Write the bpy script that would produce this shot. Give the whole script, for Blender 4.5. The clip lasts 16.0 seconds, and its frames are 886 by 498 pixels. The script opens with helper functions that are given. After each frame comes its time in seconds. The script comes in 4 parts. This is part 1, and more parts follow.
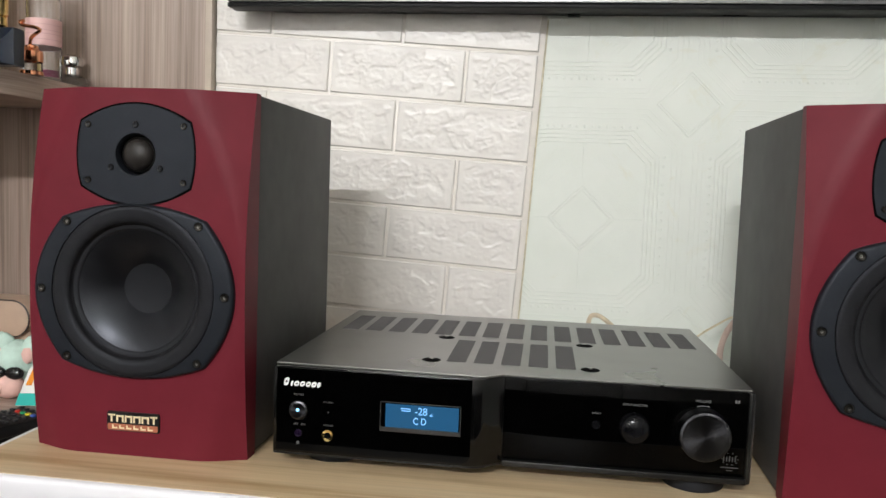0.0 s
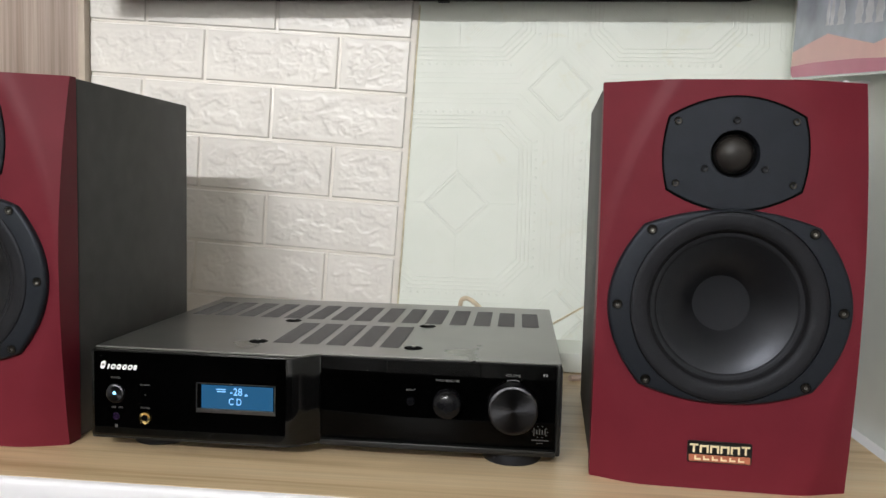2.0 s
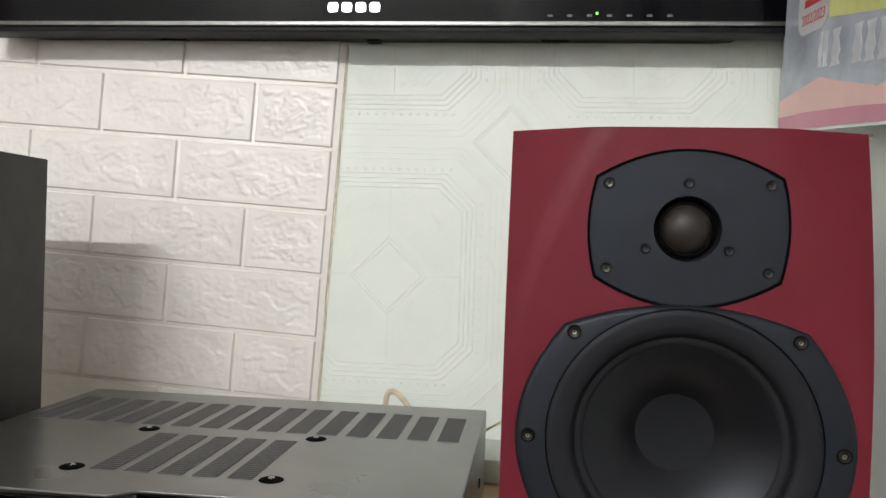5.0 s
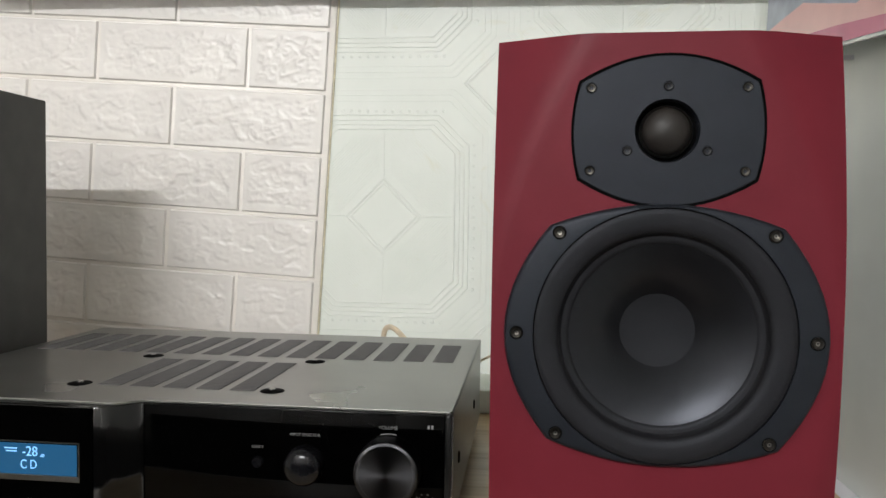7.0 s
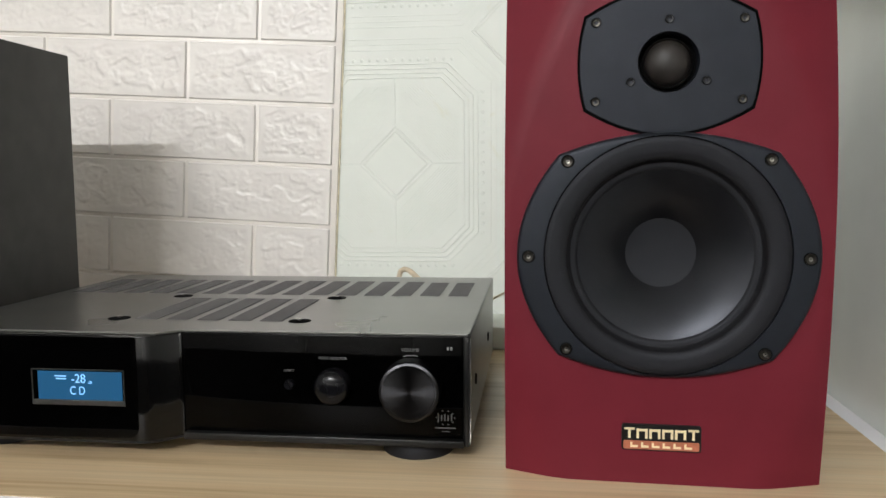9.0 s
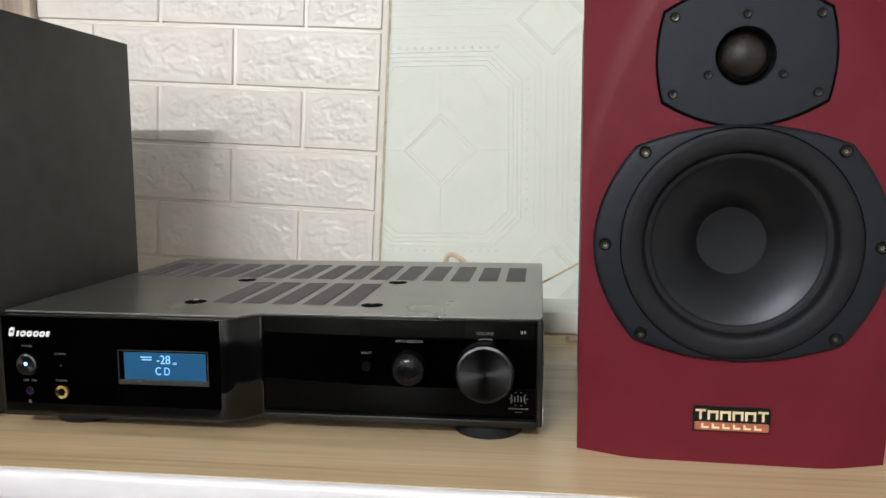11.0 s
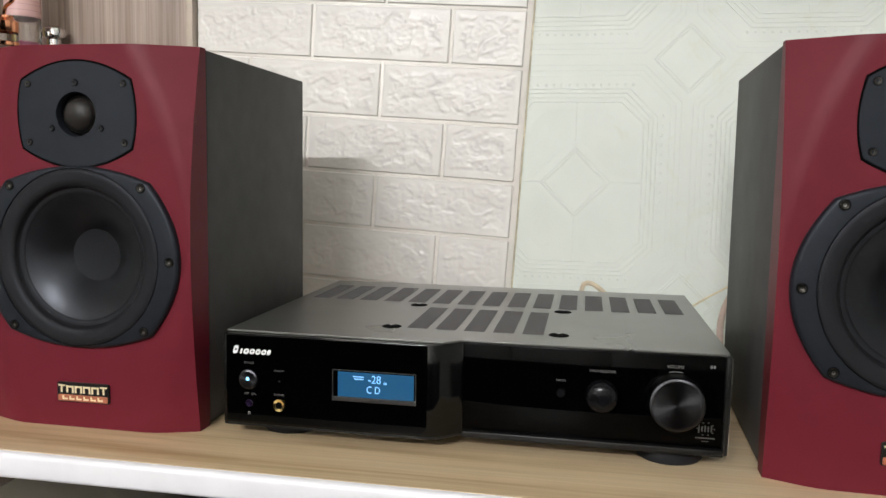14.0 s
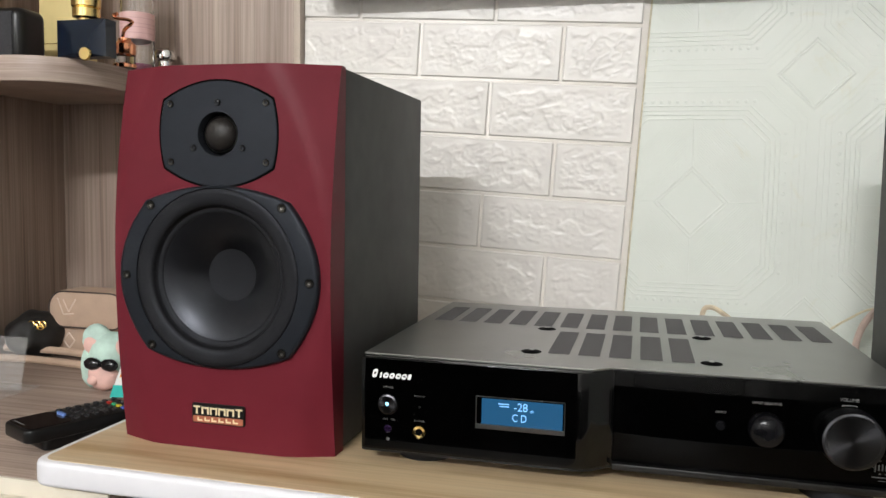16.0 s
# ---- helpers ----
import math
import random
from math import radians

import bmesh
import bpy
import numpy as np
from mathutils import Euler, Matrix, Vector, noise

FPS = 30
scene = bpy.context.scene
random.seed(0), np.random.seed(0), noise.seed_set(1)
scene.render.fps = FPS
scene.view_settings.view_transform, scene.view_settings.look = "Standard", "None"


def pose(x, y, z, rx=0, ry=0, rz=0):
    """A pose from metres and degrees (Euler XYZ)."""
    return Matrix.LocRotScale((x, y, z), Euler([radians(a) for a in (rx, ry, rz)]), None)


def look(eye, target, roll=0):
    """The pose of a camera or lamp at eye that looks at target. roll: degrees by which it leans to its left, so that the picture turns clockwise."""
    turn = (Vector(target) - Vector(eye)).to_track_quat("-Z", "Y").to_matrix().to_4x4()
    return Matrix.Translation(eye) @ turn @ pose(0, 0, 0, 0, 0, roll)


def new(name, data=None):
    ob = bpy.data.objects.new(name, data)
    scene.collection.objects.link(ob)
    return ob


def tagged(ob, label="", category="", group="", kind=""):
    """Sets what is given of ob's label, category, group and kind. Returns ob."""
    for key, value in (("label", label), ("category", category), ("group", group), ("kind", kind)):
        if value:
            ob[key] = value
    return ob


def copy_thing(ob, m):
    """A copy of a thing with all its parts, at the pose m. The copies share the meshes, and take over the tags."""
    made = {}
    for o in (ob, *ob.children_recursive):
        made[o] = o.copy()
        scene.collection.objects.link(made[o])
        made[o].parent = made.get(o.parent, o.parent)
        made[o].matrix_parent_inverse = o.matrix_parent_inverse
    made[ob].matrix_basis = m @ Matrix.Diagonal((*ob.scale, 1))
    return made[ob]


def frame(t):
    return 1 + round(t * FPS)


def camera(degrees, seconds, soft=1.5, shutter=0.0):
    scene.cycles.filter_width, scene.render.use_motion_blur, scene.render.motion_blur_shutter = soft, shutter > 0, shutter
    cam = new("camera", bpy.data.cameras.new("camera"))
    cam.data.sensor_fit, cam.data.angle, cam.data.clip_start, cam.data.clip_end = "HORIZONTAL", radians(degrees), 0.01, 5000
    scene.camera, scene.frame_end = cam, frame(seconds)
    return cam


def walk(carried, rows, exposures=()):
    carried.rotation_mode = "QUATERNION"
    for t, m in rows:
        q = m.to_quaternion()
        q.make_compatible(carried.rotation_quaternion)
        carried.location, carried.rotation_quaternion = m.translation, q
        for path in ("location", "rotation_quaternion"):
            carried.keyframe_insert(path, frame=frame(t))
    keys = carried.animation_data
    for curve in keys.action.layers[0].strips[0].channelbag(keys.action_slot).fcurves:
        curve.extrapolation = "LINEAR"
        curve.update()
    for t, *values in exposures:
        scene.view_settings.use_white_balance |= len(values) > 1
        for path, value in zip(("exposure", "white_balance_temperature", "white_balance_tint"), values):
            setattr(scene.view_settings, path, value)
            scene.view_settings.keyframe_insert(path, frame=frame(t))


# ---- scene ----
cam = camera(59.5, 16.0)
PATH = [
    (0, (0.054, 0.06, 1.068), (-0.203, 2.038, 0.915), 2.1),
    (0.5, (0.08, 0.052, 1.065), (-0.16, 2.031, 0.911), 2.1),
    (1, (0.118, 0.047, 1.065), (-0.087, 2.029, 0.9), 1.9),
    (1.5, (0.161, 0.05, 1.061), (-0.031, 2.034, 0.899), 1.7),
    (2, (0.198, 0.071, 1.058), (0.005, 2.055, 0.896), 1.4),
    (2.5, (0.23, 0.107, 1.063), (0.03, 2.091, 0.913), 1.3),
    (3, (0.255, 0.142, 1.071), (0.039, 2.127, 0.947), 1.3),
    (3.5, (0.267, 0.18, 1.076), (0.043, 2.165, 0.994), 1.5),
    (3.7, (0.272, 0.196, 1.081), (0.046, 2.182, 1.009), 1.5),
    (5.8, (0.282, 0.262, 1.065), (0.064, 2.25, 1.061), 2.0),
    (6, (0.284, 0.258, 1.06), (0.068, 2.246, 1.044), 1.8),
    (6.5, (0.286, 0.247, 1.047), (0.073, 2.235, 0.998), 1.4),
    (7, (0.287, 0.237, 1.036), (0.071, 2.223, 0.95), 0.9),
    (7.5, (0.285, 0.225, 1.026), (0.065, 2.21, 0.905), 0.4),
    (8, (0.286, 0.217, 1.021), (0.058, 2.198, 0.873), -0.0),
    (8.5, (0.287, 0.21, 1.018), (0.056, 2.19, 0.847), -0.3),
    (11, (0.236, 0.179, 1.023), (-0.009, 2.15, 0.791), -0.2),
    (11.5, (0.216, 0.177, 1.027), (-0.037, 2.146, 0.786), -0.1),
    (12, (0.198, 0.172, 1.03), (-0.068, 2.139, 0.789), 0.1),
    (12.5, (0.179, 0.157, 1.033), (-0.098, 2.124, 0.796), 0.4),
    (13, (0.163, 0.139, 1.039), (-0.134, 2.103, 0.812), 0.6),
    (13.5, (0.146, 0.12, 1.046), (-0.179, 2.081, 0.829), 0.8),
    (14, (0.122, 0.112, 1.046), (-0.237, 2.069, 0.846), 1.0),
    (14.5, (0.096, 0.104, 1.047), (-0.303, 2.056, 0.867), 1.0),
    (15, (0.077, 0.101, 1.047), (-0.355, 2.046, 0.879), 1.1),
    (15.5, (0.059, 0.105, 1.046), (-0.406, 2.044, 0.89), 1.0),
    (16, (0.042, 0.117, 1.045), (-0.452, 2.05, 0.892), 1.0),
]
walk(cam, [(t, look(eye, target, roll)) for t, eye, target, roll in PATH])

# ---- light ----
TABLE = 0.81
world = bpy.data.worlds.new("world")
scene.world = world
world.use_nodes = True
world.node_tree.nodes["Background"].inputs[0].default_value = (0.9, 0.95, 1.0, 1)
world.node_tree.nodes["Background"].inputs[1].default_value = 0.05
scene.view_settings.exposure = 0.0


# ---- materials ----
def material(name, colour, rough=0.5, metal=0.0, spec=0.5, coat=0.0):
    m = bpy.data.materials.new(name)
    m.use_nodes = True
    b = m.node_tree.nodes["Principled BSDF"]
    b.inputs["Base Color"].default_value = (*colour, 1)
    b.inputs["Roughness"].default_value = rough
    b.inputs["Metallic"].default_value = metal
    b.inputs["Specular IOR Level"].default_value = spec
    b.inputs["Coat Weight"].default_value = coat
    b.inputs["Coat Roughness"].default_value = 0.05
    return m


def bsdf(m):
    return m.node_tree.nodes["Principled BSDF"]


def noise_tex(m, scale, detail=4.0, stretch=(1, 1, 1), rough=0.5, distort=0.0):
    nt = m.node_tree
    co = nt.nodes.new("ShaderNodeTexCoord")
    mp = nt.nodes.new("ShaderNodeMapping")
    mp.inputs["Scale"].default_value = stretch
    nx = nt.nodes.new("ShaderNodeTexNoise")
    nx.inputs["Scale"].default_value = scale
    nx.inputs["Detail"].default_value = detail
    nx.inputs["Roughness"].default_value = rough
    nx.inputs["Distortion"].default_value = distort
    nt.links.new(co.outputs["Object"], mp.inputs["Vector"])
    nt.links.new(mp.outputs["Vector"], nx.inputs["Vector"])
    return nx.outputs["Fac"]


def ramp(m, fac, stops):
    r = m.node_tree.nodes.new("ShaderNodeValToRGB")
    while len(r.color_ramp.elements) < len(stops):
        r.color_ramp.elements.new(0.5)
    for e, (p, c) in zip(r.color_ramp.elements, stops):
        e.position, e.color = p, (*c, 1)
    m.node_tree.links.new(fac, r.inputs["Fac"])
    return r.outputs["Color"]


def multiply(m, a, b, amount=1.0):
    x = m.node_tree.nodes.new("ShaderNodeMix")
    x.data_type, x.blend_type = "RGBA", "MULTIPLY"
    x.inputs["Factor"].default_value = amount
    m.node_tree.links.new(a, x.inputs["A"])
    m.node_tree.links.new(b, x.inputs["B"])
    return x.outputs["Result"]


def set_colour(m, out):
    m.node_tree.links.new(out, bsdf(m).inputs["Base Color"])
    return m


def bump(m, fac, strength, distance):
    b = m.node_tree.nodes.new("ShaderNodeBump")
    b.inputs["Strength"].default_value = strength
    b.inputs["Distance"].default_value = distance
    m.node_tree.links.new(fac, b.inputs["Height"])
    m.node_tree.links.new(b.outputs["Normal"], bsdf(m).inputs["Normal"])
    return m


def rough_var(m, fac, low, high):
    r = m.node_tree.nodes.new("ShaderNodeMapRange")
    r.inputs["To Min"].default_value, r.inputs["To Max"].default_value = low, high
    m.node_tree.links.new(fac, r.inputs["Value"])
    m.node_tree.links.new(r.outputs["Result"], bsdf(m).inputs["Roughness"])
    return m


def speckled(name, colour, rough, scale=60, depth=0.12, grain=900, relief=0.00004, **kw):
    """Paint, plastic or vinyl with slight blotches and a fine grain."""
    m = material(name, colour, rough, **kw)
    lo, hi = tuple(c * (1 - depth) for c in colour), tuple(min(1, c * (1 + depth)) for c in colour)
    set_colour(m, ramp(m, noise_tex(m, scale), [(0.3, lo), (0.7, hi)]))
    rough_var(m, noise_tex(m, scale * 0.4, 6), rough * 0.85, min(1, rough * 1.15))
    return bump(m, noise_tex(m, grain, 2), 0.5, relief)


def wood(name, dark, mid, light, stretch, scale, rough, fine_stretch, fine_scale, fine_depth=0.25, distort=0.6):
    m = material(name, mid, rough)
    broad = ramp(m, noise_tex(m, scale, 5, stretch, 0.55, distort), [(0.32, dark), (0.47, mid), (0.52, mid), (0.68, light)])
    g = 1 - fine_depth
    fine = ramp(m, noise_tex(m, fine_scale, 6, fine_stretch, 0.6), [(0.35, (g, g, g * 0.98)), (0.6, (1, 1, 1))])
    set_colour(m, multiply(m, broad, fine))
    return bump(m, noise_tex(m, fine_scale, 4, fine_stretch), 0.4, 0.0002)


RED = speckled("red_satin_paint", (0.132, 0.0142, 0.0236), 0.45, 30, 0.05, 1500, 0.00002, spec=0.13)
VINYL = speckled("black_ash_vinyl", (0.072, 0.070, 0.0685), 0.55, 40, 0.10, 1200, 0.00005, spec=0.22)
TRIM = speckled("charcoal_plastic", (0.0115, 0.0135, 0.0172), 0.42, 50, 0.10, 2200, 0.00003, spec=0.24)
RUBBER = speckled("black_rubber", (0.0085, 0.0083, 0.0092), 0.55, 50, 0.15, 800, 0.00003, spec=0.26)
CONE = speckled("black_cone", (0.0055, 0.0055, 0.0062), 0.36, 60, 0.2, 1800, 0.00003, spec=0.40)
DOME = speckled("black_silk", (0.017, 0.014, 0.0125), 0.46, 120, 0.2, 2500, 0.00004, spec=0.32)
GAP = material("gap_black", (0.002, 0.002, 0.002), 0.8, 0, 0.04)
STEEL = speckled("screw_steel", (0.045, 0.042, 0.037), 0.35, 400, 0.3, 2000, 0.00002, metal=1.0)
SOCKET = material("dark_socket", (0.22, 0.21, 0.19), 0.3, 1.0)
DARKSTEEL = speckled("blackened_steel", (0.05, 0.05, 0.05), 0.35, 300, 0.3, 2000, 0.00002, metal=0.7)
BLACKSCREW = material("black_screw", (0.006, 0.006, 0.007), 0.4, 0.0, 0.25)
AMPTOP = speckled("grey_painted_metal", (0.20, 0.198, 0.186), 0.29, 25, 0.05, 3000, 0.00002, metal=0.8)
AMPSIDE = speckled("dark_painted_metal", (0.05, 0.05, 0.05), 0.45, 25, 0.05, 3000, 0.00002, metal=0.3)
ACRYLIC = material("black_acrylic", (0.0006, 0.0006, 0.0006), 0.05, 0, 0.055)
bump(ACRYLIC, noise_tex(ACRYLIC, 8, 2), 0.1, 0.0003)
SATINBLACK = speckled("satin_black", (0.007, 0.007, 0.007), 0.3, 60, 0.15, 1500, 0.00002, spec=0.3)
KNOB = material("spun_black_aluminium", (0.050, 0.050, 0.054), 0.33, 1.0)
bsdf(KNOB).inputs["Anisotropic"].default_value = 0.85
turned = KNOB.node_tree.nodes.new("ShaderNodeTangent")
turned.direction_type, turned.axis = "RADIAL", "Y"
KNOB.node_tree.links.new(turned.outputs["Tangent"], bsdf(KNOB).inputs["Tangent"])
SILVER = speckled("brushed_silver", (0.62, 0.62, 0.62), 0.25, 200, 0.1, 1500, 0.00002, metal=1.0)
CHROME = material("chrome", (0.75, 0.74, 0.73), 0.07, 1.0)
BRASS = material("brass", (0.85, 0.62, 0.25), 0.18, 1.0)
COPPER = material("rose_copper", (0.80, 0.36, 0.20), 0.16, 1.0)
PRINT = material("white_print", (0.15, 0.15, 0.15), 0.5)
DIMPRINT = material("grey_print", (0.085, 0.085, 0.085), 0.5)
CREAMPRINT = material("cream_print", (0.78, 0.66, 0.42), 0.5)
BADGEORANGE = speckled("copper_badge", (0.40, 0.13, 0.07), 0.4, 300, 0.15)
BADGEBLACK = material("badge_black", (0.008, 0.008, 0.008), 0.3)
WHITEEDGE = speckled("white_edge_band", (0.80, 0.79, 0.82), 0.35, 30, 0.03, 400, 0.00003)
BOARD = wood("light_beech_laminate", (0.45, 0.295, 0.145), (0.65, 0.49, 0.30), (0.73, 0.59, 0.40), (0.7, 17, 17), 2.2, 0.33, (1.2, 70, 70), 4, 0.14, 0.3)
TAUPE = wood("taupe_zebrano_laminate", (0.27, 0.195, 0.158), (0.40, 0.305, 0.252), (0.47, 0.37, 0.308), (22, 22, 0.5), 4.0, 0.5, (90, 90, 1.0), 4, 0.3, 0.1)
TAUPEFLAT = wood("taupe_laminate_lying", (0.27, 0.195, 0.158), (0.40, 0.305, 0.252), (0.47, 0.37, 0.308), (0.5, 22, 22), 4.0, 0.45, (1.0, 90, 90), 4, 0.3, 0.1)
SHELFWOOD = wood("taupe_shelf_edge", (0.32, 0.235, 0.195), (0.45, 0.350, 0.295), (0.53, 0.425, 0.36), (1.2, 1.2, 30), 4.0, 0.45, (2.0, 2.0, 110), 4, 0.25, 0.1)
PALETAUPE = speckled("pale_taupe_edge", (0.52, 0.44, 0.36), 0.5, 30, 0.05)
CREAM = speckled("cream_laminate", (0.72, 0.66, 0.55), 0.4, 30, 0.04)
FOAM = speckled("white_foam_brick", (0.765, 0.735, 0.695), 0.32, 20, 0.04, 320, 0.0002)
MORTAR = speckled("white_foam_joint", (0.74, 0.70, 0.645), 0.35, 40, 0.04, 300, 0.0001)
PAPER = speckled("mint_wallpaper", (0.755, 0.79, 0.735), 0.5, 14, 0.03, 420, 0.00012)
# faint yellowed blotches
set_colour(PAPER, multiply(PAPER, ramp(PAPER, noise_tex(PAPER, 14), [(0.3, (0.738, 0.774, 0.710)), (0.7, (0.778, 0.808, 0.750))]), ramp(PAPER, noise_tex(PAPER, 9, 8, (1, 1, 1), 0.7, 1.5), [(0.60, (1, 1, 1)), (0.78, (0.93, 0.89, 0.78))])))
# the mint wallpaper again, lightened to make up for missing light
LIFTEDPAPER = speckled("light_lifted_wallpaper", (0.85, 0.87, 0.82), 0.5, 14, 0.03, 420, 0.00012)
PLASTER = speckled("white_plaster", (0.84, 0.83, 0.80), 0.8, 8, 0.04, 200, 0.0003)
FLOORM = wood("dark_floor_boards", (0.05, 0.036, 0.026), (0.085, 0.062, 0.045), (0.12, 0.09, 0.065), (12, 0.8, 12), 2.0, 0.45, (60, 1.0, 60), 4, 0.25)
# near-black for unseen surfaces that the glossy amplifier front mirrors
DARKSCREEN = speckled("dark_reflection_screen", (0.012, 0.011, 0.0105), 0.8, 3, 0.4, 100, 0.0002)
TVBLACK = material("tv_gloss_black", (0.003, 0.003, 0.004), 0.10, 0, 0.22)
TVPLASTIC = speckled("tv_back_plastic", (0.008, 0.008, 0.0085), 0.5, 60, 0.15, 1200, 0.00004, spec=0.22)
GLASS = material("clear_glass", (0.97, 0.98, 0.98), 0.02)
bsdf(GLASS).inputs["Transmission Weight"].default_value = 1.0
bsdf(GLASS).inputs["IOR"].default_value = 1.45
CLEAR = material("clear_acrylic", (0.85, 0.85, 0.84), 0.06)
bsdf(CLEAR).inputs["Alpha"].default_value = 0.12
CABLE = speckled("cream_cable", (0.62, 0.52, 0.38), 0.5, 80, 0.15)


for m in (CONE, RUBBER, TRIM):
    bsdf(m).inputs["Specular Tint"].default_value = (0.84, 0.88, 1.0, 1)


def glow(name, colour, strength, base=(0.02, 0.02, 0.02)):
    m = material(name, base, 0.3)
    bsdf(m).inputs["Emission Color"].default_value = (*colour, 1)
    bsdf(m).inputs["Emission Strength"].default_value = strength
    return m


LCD = glow("lcd_backlight", (0.022, 0.20, 0.46), 0.46, (0.004, 0.004, 0.004))
LCDTEXT = glow("lcd_segments", (0.24, 0.55, 1.0), 1.5)
BLUELED = glow("blue_led", (0.25, 0.65, 1.0), 3.0)
GREENLED = glow("green_led", (0.3, 1.0, 0.1), 2.0)


# ---- mesh helpers ----
def part(name, bm, mat, parent=None, label="", smooth=35):
    """Links a bmesh as one mesh object, under a thing or a part where one is given."""
    bmesh.ops.recalc_face_normals(bm, faces=bm.faces[:])
    me = bpy.data.meshes.new(name)
    if smooth:
        lim = radians(smooth)
        for f in bm.faces:
            f.smooth = True
        for e in bm.edges:
            e.smooth = len(e.link_faces) == 2 and e.calc_face_angle(0) < lim
    bm.to_mesh(me)
    bm.free()
    me.materials.append(mat)
    ob = new(name, me)
    if parent is not None:
        ob.parent = parent
    if label:
        ob["label"] = label
    return ob


def thing(name, m, label, category, group="", kind=""):
    ob = new(name)
    ob.empty_display_size = 0.02
    ob.matrix_basis = m
    return tagged(ob, label, category, group, kind)


def box(x0, x1, y0, y1, z0, z1, bevel=0.0, seg=2, bm=None):
    own = bmesh.new()
    bmesh.ops.create_cube(own, size=1)
    bmesh.ops.transform(own, matrix=Matrix.LocRotScale(((x0 + x1) / 2, (y0 + y1) / 2, (z0 + z1) / 2), None, (x1 - x0, y1 - y0, z1 - z0)), verts=own.verts)
    if bevel:
        bmesh.ops.bevel(own, geom=own.edges[:], offset=bevel, segments=seg, affect="EDGES", profile=0.5)
    return merge(own, bm)


def merge(own, bm):
    if bm is None:
        return own
    me = bpy.data.meshes.new("tmp")
    own.to_mesh(me)
    own.free()
    bm.from_mesh(me)
    bpy.data.meshes.remove(me)
    return bm


def moved(bm, m):
    bmesh.ops.transform(bm, matrix=m, verts=bm.verts)
    return bm


def prism(pts, lo, hi, axis="y", bevel=0.0, seg=2, bm=None):
    """A flat outline drawn out along one axis; pts in the two other axes, in order."""
    own = bmesh.new()
    put = {"y": lambda a, b, c: (a, c, b), "z": lambda a, b, c: (a, b, c), "x": lambda a, b, c: (c, a, b)}[axis]
    low, high = [own.verts.new(put(a, b, lo)) for a, b in pts], [own.verts.new(put(a, b, hi)) for a, b in pts]
    own.faces.new(low), own.faces.new(high)
    n = len(pts)
    for i in range(n):
        own.faces.new((low[i], low[(i + 1) % n], high[(i + 1) % n], high[i]))
    bmesh.ops.recalc_face_normals(own, faces=own.faces[:])
    if bevel:
        rim = [e for e in own.edges if len({round(v.co["xyz".index(axis)], 6) for v in e.verts}) == 1]
        bmesh.ops.bevel(own, geom=rim, offset=bevel, segments=seg, affect="EDGES", profile=0.5)
    return merge(own, bm)


def lathe(profile, n=48, centre=(0, 0, 0), axis="y", bm=None):
    """A turned form: profile of (radius, height along the axis)."""
    own = bmesh.new()
    rings = []
    for r, h in profile:
        if r < 1e-6:
            rings.append([own.verts.new((0, 0, h))])
        else:
            rings.append([own.verts.new((r * math.cos(2 * math.pi * i / n), r * math.sin(2 * math.pi * i / n), h)) for i in range(n)])
    for a, b in zip(rings, rings[1:]):
        for i in range(n):
            j = (i + 1) % n
            if len(a) == 1 and len(b) > 1:
                own.faces.new((a[0], b[i], b[j]))
            elif len(b) == 1 and len(a) > 1:
                own.faces.new((a[i], a[j], b[0]))
            elif len(a) > 1:
                own.faces.new((a[i], a[j], b[j], b[i]))
    turn = {"y": Matrix.Rotation(radians(-90), 4, "X"), "z": Matrix(), "x": Matrix.Rotation(radians(90), 4, "Y")}[axis]
    bmesh.ops.transform(own, matrix=Matrix.Translation(centre) @ turn, verts=own.verts)
    return merge(own, bm)


def tube(points, r, n=8, bm=None):
    own = bmesh.new()
    pts = [Vector(p) for p in points]
    rings = []
    for i, p in enumerate(pts):
        d = (pts[min(i + 1, len(pts) - 1)] - pts[max(i - 1, 0)]).normalized()
        side = d.cross(Vector((0, 0, 1)))
        side = side.normalized() if side.length > 1e-4 else Vector((1, 0, 0))
        up = side.cross(d)
        rings.append([own.verts.new(p + r * (math.cos(2 * math.pi * k / n) * side + math.sin(2 * math.pi * k / n) * up)) for k in range(n)])
    for a, b in zip(rings, rings[1:]):
        for k in range(n):
            own.faces.new((a[k], a[(k + 1) % n], b[(k + 1) % n], b[k]))
    own.faces.new(rings[0]), own.faces.new(rings[-1])
    return merge(own, bm)


def spline(points, steps=8):
    """A smooth line through the points."""
    p = [Vector(q) for q in points]
    p = [2 * p[0] - p[1]] + p + [2 * p[-1] - p[-2]]
    out = []
    for i in range(1, len(p) - 2):
        for k in range(steps):
            t = k / steps
            out.append(0.5 * (2 * p[i] + (p[i + 1] - p[i - 1]) * t + (2 * p[i - 1] - 5 * p[i] + 4 * p[i + 1] - p[i + 2]) * t * t + (3 * p[i] - p[i - 1] - 3 * p[i + 1] + p[i + 2]) * t ** 3))
    return out + [p[-2]]


